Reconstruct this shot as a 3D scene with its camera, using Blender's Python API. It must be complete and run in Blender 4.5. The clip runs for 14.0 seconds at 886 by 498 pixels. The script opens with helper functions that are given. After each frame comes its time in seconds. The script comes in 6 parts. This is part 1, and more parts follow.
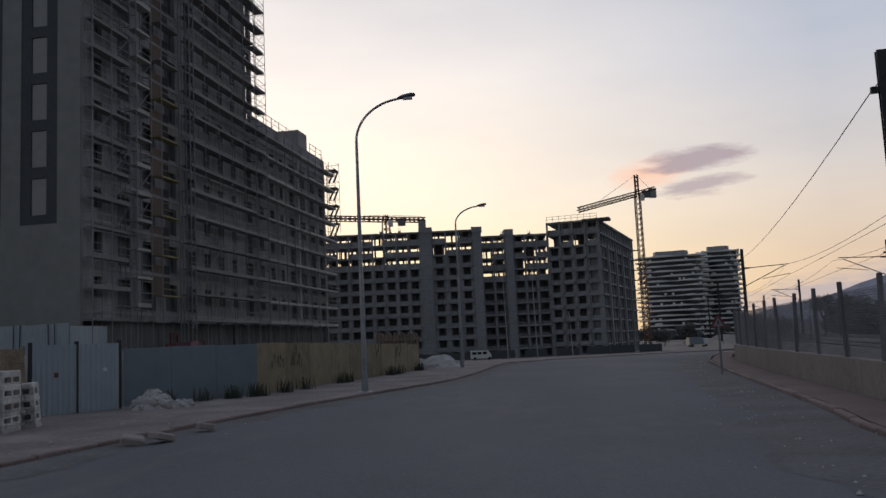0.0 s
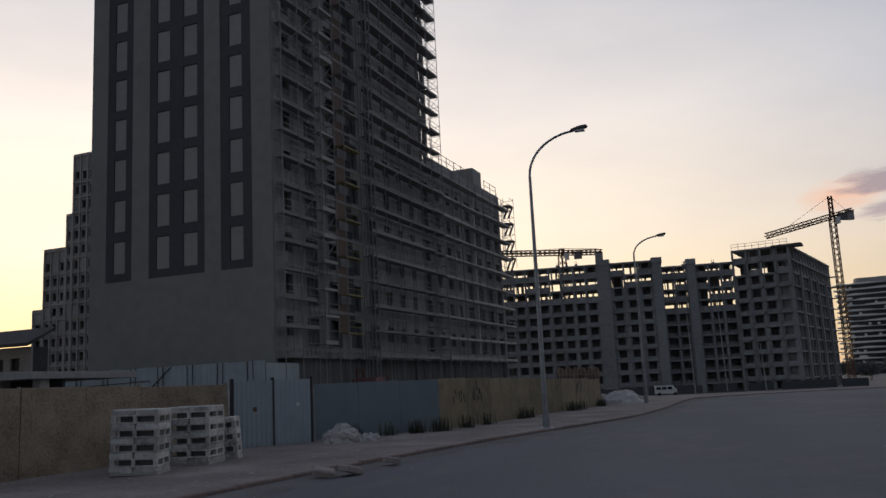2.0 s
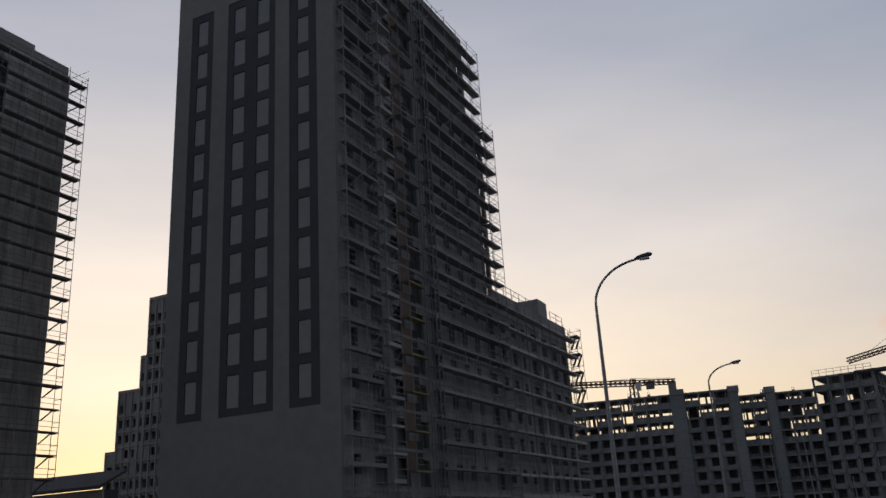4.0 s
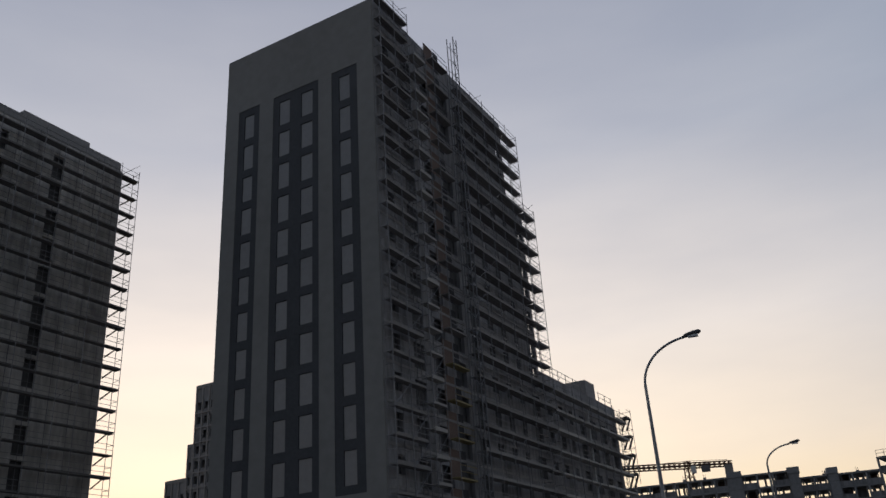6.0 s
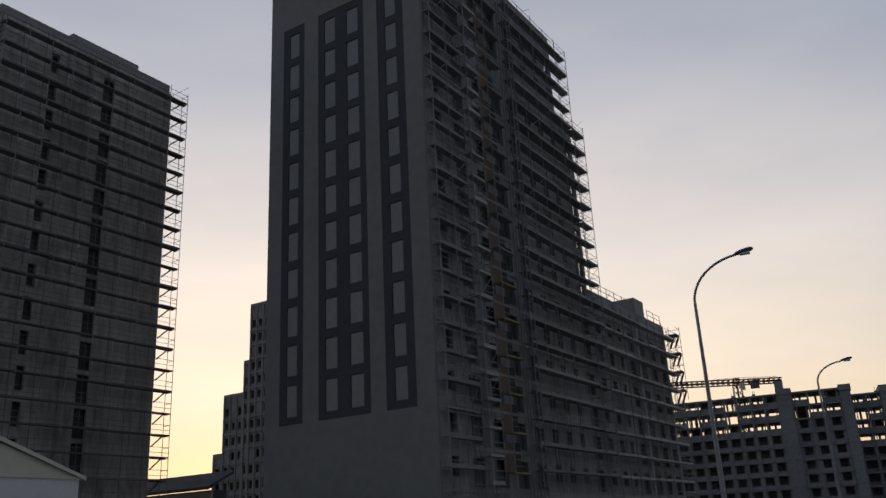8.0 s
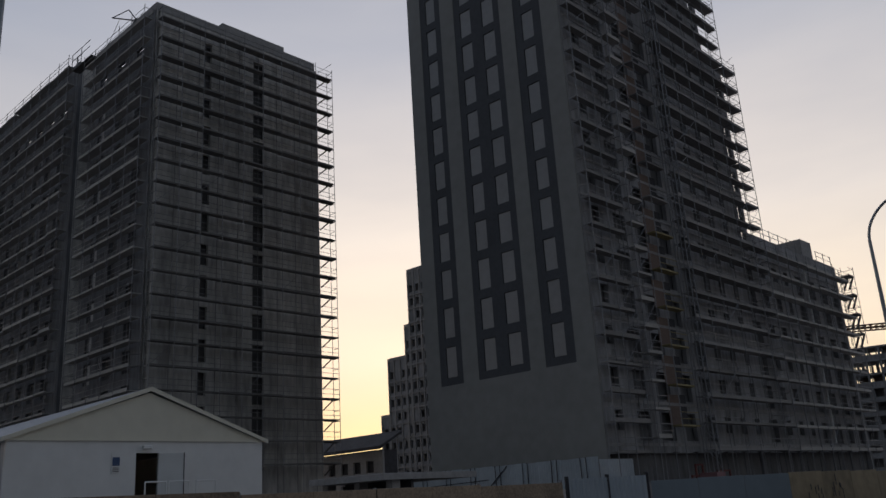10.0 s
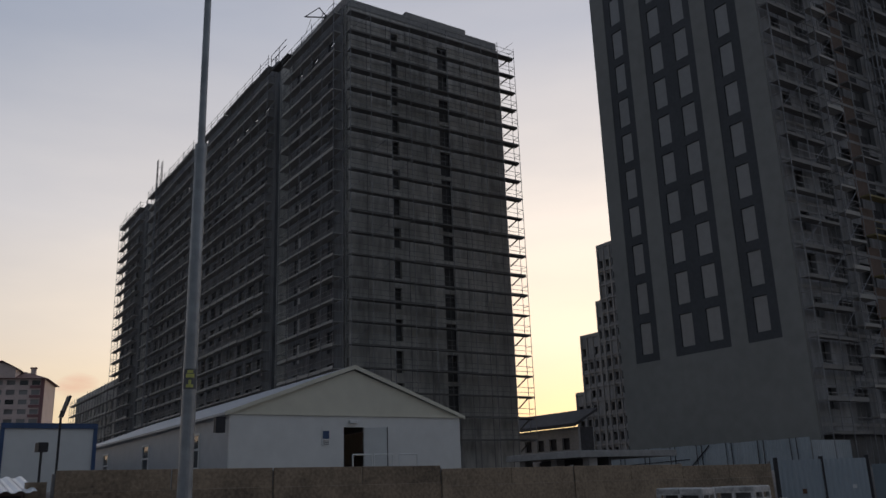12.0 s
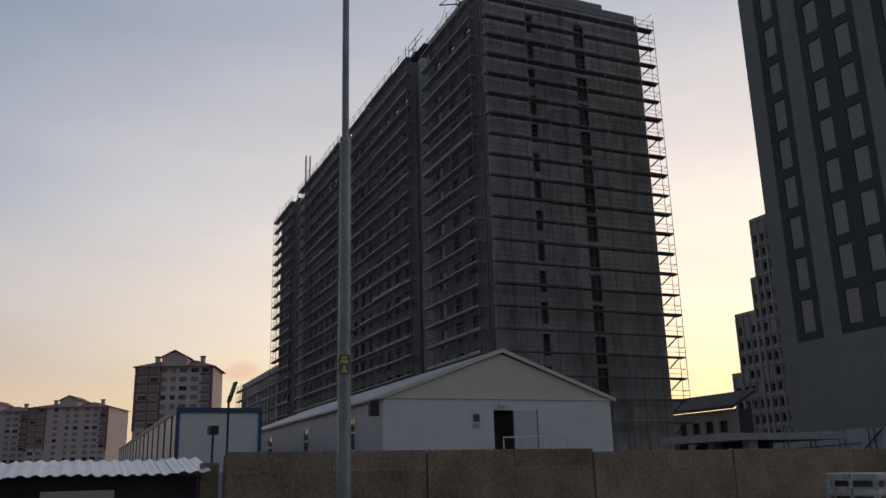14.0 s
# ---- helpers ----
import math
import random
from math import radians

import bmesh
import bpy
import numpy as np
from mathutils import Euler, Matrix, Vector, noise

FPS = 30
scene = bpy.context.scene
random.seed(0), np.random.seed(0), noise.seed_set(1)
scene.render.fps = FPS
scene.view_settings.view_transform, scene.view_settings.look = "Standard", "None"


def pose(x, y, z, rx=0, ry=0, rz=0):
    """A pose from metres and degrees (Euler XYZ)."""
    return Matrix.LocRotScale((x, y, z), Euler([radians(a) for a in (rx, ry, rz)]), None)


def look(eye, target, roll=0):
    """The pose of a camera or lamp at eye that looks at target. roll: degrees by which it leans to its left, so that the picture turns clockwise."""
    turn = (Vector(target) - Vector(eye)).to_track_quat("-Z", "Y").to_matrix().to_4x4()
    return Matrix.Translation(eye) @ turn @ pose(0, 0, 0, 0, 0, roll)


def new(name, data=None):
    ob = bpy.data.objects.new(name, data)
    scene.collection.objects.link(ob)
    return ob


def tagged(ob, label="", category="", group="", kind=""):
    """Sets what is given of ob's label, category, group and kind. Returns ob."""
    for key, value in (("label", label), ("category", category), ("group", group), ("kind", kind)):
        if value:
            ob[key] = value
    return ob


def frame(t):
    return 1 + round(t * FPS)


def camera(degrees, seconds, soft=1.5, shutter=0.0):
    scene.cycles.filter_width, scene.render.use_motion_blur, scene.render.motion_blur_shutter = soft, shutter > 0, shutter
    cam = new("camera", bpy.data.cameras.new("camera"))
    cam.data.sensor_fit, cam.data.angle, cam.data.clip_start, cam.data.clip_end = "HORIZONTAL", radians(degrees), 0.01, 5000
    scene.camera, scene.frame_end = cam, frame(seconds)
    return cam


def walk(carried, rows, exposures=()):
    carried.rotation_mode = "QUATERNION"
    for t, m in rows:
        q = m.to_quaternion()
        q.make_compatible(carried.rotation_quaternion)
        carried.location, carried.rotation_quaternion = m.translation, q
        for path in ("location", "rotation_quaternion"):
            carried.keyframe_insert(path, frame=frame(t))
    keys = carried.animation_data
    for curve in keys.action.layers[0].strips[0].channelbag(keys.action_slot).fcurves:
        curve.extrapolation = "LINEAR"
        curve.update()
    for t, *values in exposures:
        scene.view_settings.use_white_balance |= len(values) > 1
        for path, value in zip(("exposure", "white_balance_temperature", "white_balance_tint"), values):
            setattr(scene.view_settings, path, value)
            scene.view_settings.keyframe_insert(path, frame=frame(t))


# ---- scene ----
cam = camera(55.25, 14.0)
PATH = [
    (0.0, pose(0, 0, 1.6, 96.29, 2.62, 0.35)),
    (0.5, pose(0, 0, 1.6, 96.46, 2.82, 3.46)),
    (1.0, pose(0, 0, 1.6, 97.07, 3.03, 6.52)),
    (1.5, pose(0, 0, 1.6, 98.12, 2.76, 9.47)),
    (2.0, pose(0, 0, 1.6, 99.19, 2.77, 12.37)),
    (2.5, pose(0, 0, 1.6, 100.98, 3.02, 14.38)),
    (3.0, pose(0, 0, 1.6, 103.31, 3.30, 15.70)),
    (3.5, pose(0, 0, 1.6, 105.91, 3.19, 16.45)),
    (4.0, pose(0, 0, 1.6, 108.41, 3.28, 17.04)),
    (4.2, pose(0, 0, 1.6, 109.35, 3.27, 17.30)),
    (6.3, pose(0, 0, 1.6, 114.25, 3.44, 20.65)),
    (6.5, pose(0, 0, 1.6, 113.82, 3.40, 20.86)),
    (7.0, pose(0, 0, 1.6, 112.43, 3.32, 21.60)),
    (7.5, pose(0, 0, 1.6, 110.38, 3.12, 22.47)),
    (7.7, pose(0, 0, 1.6, 109.57, 2.96, 22.77)),
    (9.8, pose(0, 0, 1.6, 106.84, 3.40, 32.74)),
    (10.0, pose(0, 0, 1.6, 106.66, 3.42, 34.28)),
    (10.5, pose(0, 0, 1.6, 106.22, 3.27, 37.99)),
    (11.0, pose(0, 0, 1.6, 105.96, 2.93, 41.04)),
    (11.5, pose(0, 0, 1.6, 105.84, 2.44, 44.24)),
    (12.0, pose(0, 0, 1.6, 105.76, 1.90, 47.08)),
    (12.5, pose(0, 0, 1.6, 105.41, 1.75, 49.91)),
    (13.0, pose(0, 0, 1.6, 104.73, 1.81, 52.74)),
    (13.5, pose(0, 0, 1.6, 104.45, 1.71, 55.14)),
    (14.0, pose(0, 0, 1.6, 104.94, 1.46, 56.98)),
]
walk(cam, PATH, [(0.0, 0.15), (0.5, 0.1), (1.0, -0.1), (1.5, -0.1), (2.0, 0.0), (2.5, 0.02), (3.0, -0.2), (4.0, -0.17), (6.5, -0.1), (7.5, -0.17), (10.0, -0.18), (11.0, -0.14), (12.0, -0.1), (12.5, 0.02), (13.0, 0.25), (13.5, -0.05), (14.0, -0.08)])

# ---- world and light ----
SUN_AZ = -31.0
world = bpy.data.worlds.new("dusk_sky")
scene.world = world
world.use_nodes = True
wn, wl = world.node_tree.nodes, world.node_tree.links
wn.clear()
w_out = wn.new("ShaderNodeOutputWorld")
w_bg = wn.new("ShaderNodeBackground")
w_sky = wn.new("ShaderNodeTexSky")
w_sky.sky_type = "NISHITA"
w_sky.sun_disc = False
w_sky.sun_elevation = radians(2.0)
w_sky.sun_rotation = radians(SUN_AZ)
w_sky.air_density, w_sky.dust_density, w_sky.ozone_density = 1.0, 1.0, 2.0


def wmath(op, a, b=None, clamp=False):
    nd = wn.new("ShaderNodeMath")
    nd.operation, nd.use_clamp = op, clamp
    for i, q in enumerate((a, b)):
        if q is None:
            continue
        if isinstance(q, (int, float)):
            nd.inputs[i].default_value = q
        else:
            wl.new(q, nd.inputs[i])
    return nd.outputs[0]


def wramp(fac, stops):
    nd = wn.new("ShaderNodeValToRGB")
    el = nd.color_ramp.elements
    while len(el) < len(stops):
        el.new(0.5)
    for e, (pos, col) in zip(el, stops):
        e.position, e.color = pos, (*col, 1)
    wl.new(fac, nd.inputs[0])
    return nd.outputs[0]


def wmix(kind, fac, a, b):
    nd = wn.new("ShaderNodeMix")
    nd.data_type, nd.blend_type = "RGBA", kind
    for key, q in (("Factor", fac), ("A", a), ("B", b)):
        if isinstance(q, (int, float)):
            nd.inputs[key].default_value = q
        elif isinstance(q, tuple):
            nd.inputs[key].default_value = (*q, 1)
        else:
            wl.new(q, nd.inputs[key])
    return nd.outputs["Result"]


# dusk haze: bright warm west, dim blue east, over the clear-sky model
w_tc = wn.new("ShaderNodeTexCoord")
w_sep = wn.new("ShaderNodeSeparateXYZ")
wl.new(w_tc.outputs["Generated"], w_sep.inputs[0])
wx, wy, wz = w_sep.outputs
flat = wmath("SQRT", wmath("MAXIMUM", wmath("SUBTRACT", 1.0, wmath("MULTIPLY", wz, wz)), 1e-4))
toward = wmath("DIVIDE", wmath("ADD", wmath("MULTIPLY", wx, math.sin(radians(SUN_AZ))), wmath("MULTIPLY", wy, math.cos(radians(SUN_AZ)))), flat)
west = wmath("MULTIPLY_ADD", toward, 0.5)
west.node.inputs[2].default_value = 0.5
up = wmath("MAXIMUM", wz, 0.0)
high = wramp(up, [(0.0, (1.00, 0.70, 0.30)), (0.06, (1.18, 0.92, 0.49)), (0.16, (1.22, 1.00, 0.75)), (0.30, (1.06, 0.93, 0.82)), (0.50, (0.57, 0.57, 0.63)), (0.75, (0.28, 0.31, 0.41)), (1.0, (0.18, 0.21, 0.29))])
side = wramp(up, [(0.0, (0.64, 0.44, 0.31)), (0.08, (0.68, 0.52, 0.39)), (0.18, (0.60, 0.55, 0.53)), (0.30, (0.47, 0.49, 0.56)), (0.48, (0.31, 0.36, 0.46)), (0.75, (0.25, 0.30, 0.41)), (1.0, (0.18, 0.21, 0.29))])
east = wramp(up, [(0.0, (0.13, 0.14, 0.165)), (0.2, (0.14, 0.152, 0.175)), (0.6, (0.14, 0.165, 0.20)), (1.0, (0.18, 0.21, 0.29))])
glow = wmath("MULTIPLY", wmath("SUBTRACT", west, 0.78), 4.4, True)
turn_ = wmath("MULTIPLY", wmath("SUBTRACT", west, 0.25), 2.2, True)
haze = wmix("MIX", turn_, east, wmix("MIX", glow, side, high))
# thin evening clouds low in the sky
w_map = wn.new("ShaderNodeMapping")
w_map.inputs["Scale"].default_value = (9.0, 9.0, 46.0)
wl.new(w_tc.outputs["Generated"], w_map.inputs[0])
w_noise = wn.new("ShaderNodeTexNoise")
w_noise.inputs["Scale"].default_value, w_noise.inputs["Detail"].default_value, w_noise.inputs["Roughness"].default_value = 1.9, 8, 0.62
wl.new(w_map.outputs[0], w_noise.inputs["Vector"])


def cloud(az, el, wide, tall, thresh, gain, tilt=0.10):
    """How far the sky at this place is covered by a torn flat cloud."""
    a, e = radians(az), radians(el)
    dx = wmath("ADD", wmath("MULTIPLY", wx, math.cos(a)), wmath("MULTIPLY", wy, -math.sin(a)))
    fwd = wmath("ADD", wmath("MULTIPLY", wx, math.sin(a)), wmath("MULTIPLY", wy, math.cos(a)))
    dz = wmath("SUBTRACT", wmath("SUBTRACT", wz, math.sin(e)), wmath("MULTIPLY", dx, tilt))
    q = wmath("ADD", wmath("POWER", wmath("DIVIDE", dx, math.sin(radians(wide))), 2.0), wmath("POWER", wmath("DIVIDE", dz, math.sin(radians(tall))), 2.0))
    inside = wmath("MULTIPLY", wmath("MULTIPLY", wmath("SUBTRACT", 1.0, q, True), 0.62), wmath("GREATER_THAN", fwd, 0.0))
    cover_ = wmath("MULTIPLY", wmath("SUBTRACT", wmath("ADD", inside, w_noise.outputs["Fac"]), thresh), gain, True)
    return wmath("MULTIPLY", cover_, wmath("MULTIPLY", inside, 6.0, True))


low_bank = wmath("MULTIPLY", cloud(27.0, 1.4, 13.0, 2.6, 0.62, 3.0), 0.8)
torn = wmath("MULTIPLY", cloud(16.9, 11.1, 5.2, 1.15, 0.74, 3.2, 0.02), 0.9)
torn2 = wmath("MULTIPLY", cloud(17.4, 9.35, 4.0, 1.0, 0.78, 3.2), 0.85)
pink = wmath("MULTIPLY", cloud(14.0, 10.5, 3.2, 1.3, 0.62, 1.8), 0.7)
w_map2 = wn.new("ShaderNodeMapping")
w_map2.inputs["Scale"].default_value = (1.6, 1.6, 6.0)
wl.new(w_tc.outputs["Generated"], w_map2.inputs[0])
w_veil = wn.new("ShaderNodeTexNoise")
w_veil.inputs["Scale"].default_value, w_veil.inputs["Detail"].default_value = 2.2, 7
wl.new(w_map2.outputs[0], w_veil.inputs["Vector"])
veil = wramp(w_veil.outputs["Fac"], [(0.3, (0.93, 0.94, 0.96)), (0.7, (1.06, 1.05, 1.03))])
haze = wmix("MULTIPLY", 1.0, haze, veil)
haze = wmix("MIX", pink, haze, (0.95, 0.50, 0.32))
haze = wmix("MIX", wmath("MULTIPLY", cloud(-70.2, 6.9, 1.5, 0.9, 0.6, 2.0), 0.5), haze, (0.80, 0.42, 0.30))
haze = wmix("MIX", torn, haze, (0.38, 0.30, 0.33))
haze = wmix("MIX", torn2, haze, (0.42, 0.34, 0.36))
haze = wmix("MIX", low_bank, haze, (0.42, 0.38, 0.42))
w_add = wmix("ADD", 0.02, haze, w_sky.outputs[0])
w_bg.inputs["Strength"].default_value = 1.0
wl.new(w_add, w_bg.inputs["Color"])
wl.new(w_bg.outputs[0], w_out.inputs["Surface"])

sun_data = bpy.data.lights.new("sun", "SUN")
sun_data.energy, sun_data.angle, sun_data.color = 0.15, radians(10), (1.0, 0.75, 0.5)
sun = new("sun", sun_data)
sun.matrix_world = look((500 * math.sin(radians(SUN_AZ)), 500 * math.cos(radians(SUN_AZ)), 40), (0, 0, 20))


# ---- materials ----
def material(name, colour, rough=0.8, metal=0.0, vary=0.25, grain=6.0, blotch=0.35, bump=0.25, each=0.0, tint=None, stretch=(1, 1, 1), dust=None):
    m = bpy.data.materials.new(name)
    m.use_nodes = True
    n, l = m.node_tree.nodes, m.node_tree.links
    b = n["Principled BSDF"]
    b.inputs["Roughness"].default_value, b.inputs["Metallic"].default_value = rough, metal
    geo = n.new("ShaderNodeNewGeometry")
    fine, big = n.new("ShaderNodeTexNoise"), n.new("ShaderNodeTexNoise")
    fine.inputs["Scale"].default_value, fine.inputs["Detail"].default_value = grain, 5
    big.inputs["Scale"].default_value, big.inputs["Detail"].default_value = blotch, 4
    place = n.new("ShaderNodeMapping")
    place.inputs["Scale"].default_value = stretch
    l.new(geo.outputs["Position"], place.inputs[0])
    for t in (fine, big):
        l.new(place.outputs[0], t.inputs["Vector"])
    add = n.new("ShaderNodeMath")
    add.operation = "ADD"
    l.new(fine.outputs["Fac"], add.inputs[0])
    l.new(big.outputs["Fac"], add.inputs[1])
    last = add
    if each:
        info = n.new("ShaderNodeObjectInfo")
        mul = n.new("ShaderNodeMath")
        mul.operation = "MULTIPLY_ADD"
        l.new(info.outputs["Random"], mul.inputs[0])
        mul.inputs[1].default_value = each
        l.new(add.outputs[0], mul.inputs[2])
        last = mul
    ramp = n.new("ShaderNodeMapRange")
    ramp.inputs["From Min"].default_value, ramp.inputs["From Max"].default_value = 0.7, 1.3 + each
    l.new(last.outputs[0], ramp.inputs["Value"])
    mix = n.new("ShaderNodeMix")
    mix.data_type = "RGBA"
    lo = [c * (1 - vary) for c in colour]
    hi = [min(1, c * (1 + vary)) for c in (tint or colour)]
    mix.inputs["A"].default_value, mix.inputs["B"].default_value = (*lo, 1), (*hi, 1)
    l.new(ramp.outputs[0], mix.inputs["Factor"])
    colour_out = mix.outputs["Result"]
    if dust:
        # drifts of dust over the surface, torn by a finer noise
        patch, torn_ = n.new("ShaderNodeTexNoise"), n.new("ShaderNodeTexNoise")
        patch.inputs["Scale"].default_value, patch.inputs["Detail"].default_value = dust[1], 3
        torn_.inputs["Scale"].default_value, torn_.inputs["Detail"].default_value = dust[1] * 9, 6
        for t in (patch, torn_):
            l.new(place.outputs[0], t.inputs["Vector"])
        both = n.new("ShaderNodeMath")
        both.operation = "MULTIPLY_ADD"
        l.new(torn_.outputs["Fac"], both.inputs[0])
        both.inputs[1].default_value = 0.55
        l.new(patch.outputs["Fac"], both.inputs[2])
        cover = n.new("ShaderNodeMapRange")
        cover.inputs["From Min"].default_value, cover.inputs["From Max"].default_value = dust[2], dust[2] + 0.22
        cover.inputs["To Max"].default_value = 0.75
        l.new(both.outputs[0], cover.inputs["Value"])
        dm = n.new("ShaderNodeMix")
        dm.data_type = "RGBA"
        l.new(cover.outputs[0], dm.inputs["Factor"])
        l.new(colour_out, dm.inputs["A"])
        dm.inputs["B"].default_value = (*dust[0], 1)
        colour_out = dm.outputs["Result"]
    l.new(colour_out, b.inputs["Base Color"])
    if bump:
        bp = n.new("ShaderNodeBump")
        bp.inputs["Strength"].default_value, bp.inputs["Distance"].default_value = bump, 0.02
        l.new(fine.outputs["Fac"], bp.inputs["Height"])
        l.new(bp.outputs[0], b.inputs["Normal"])
    return m


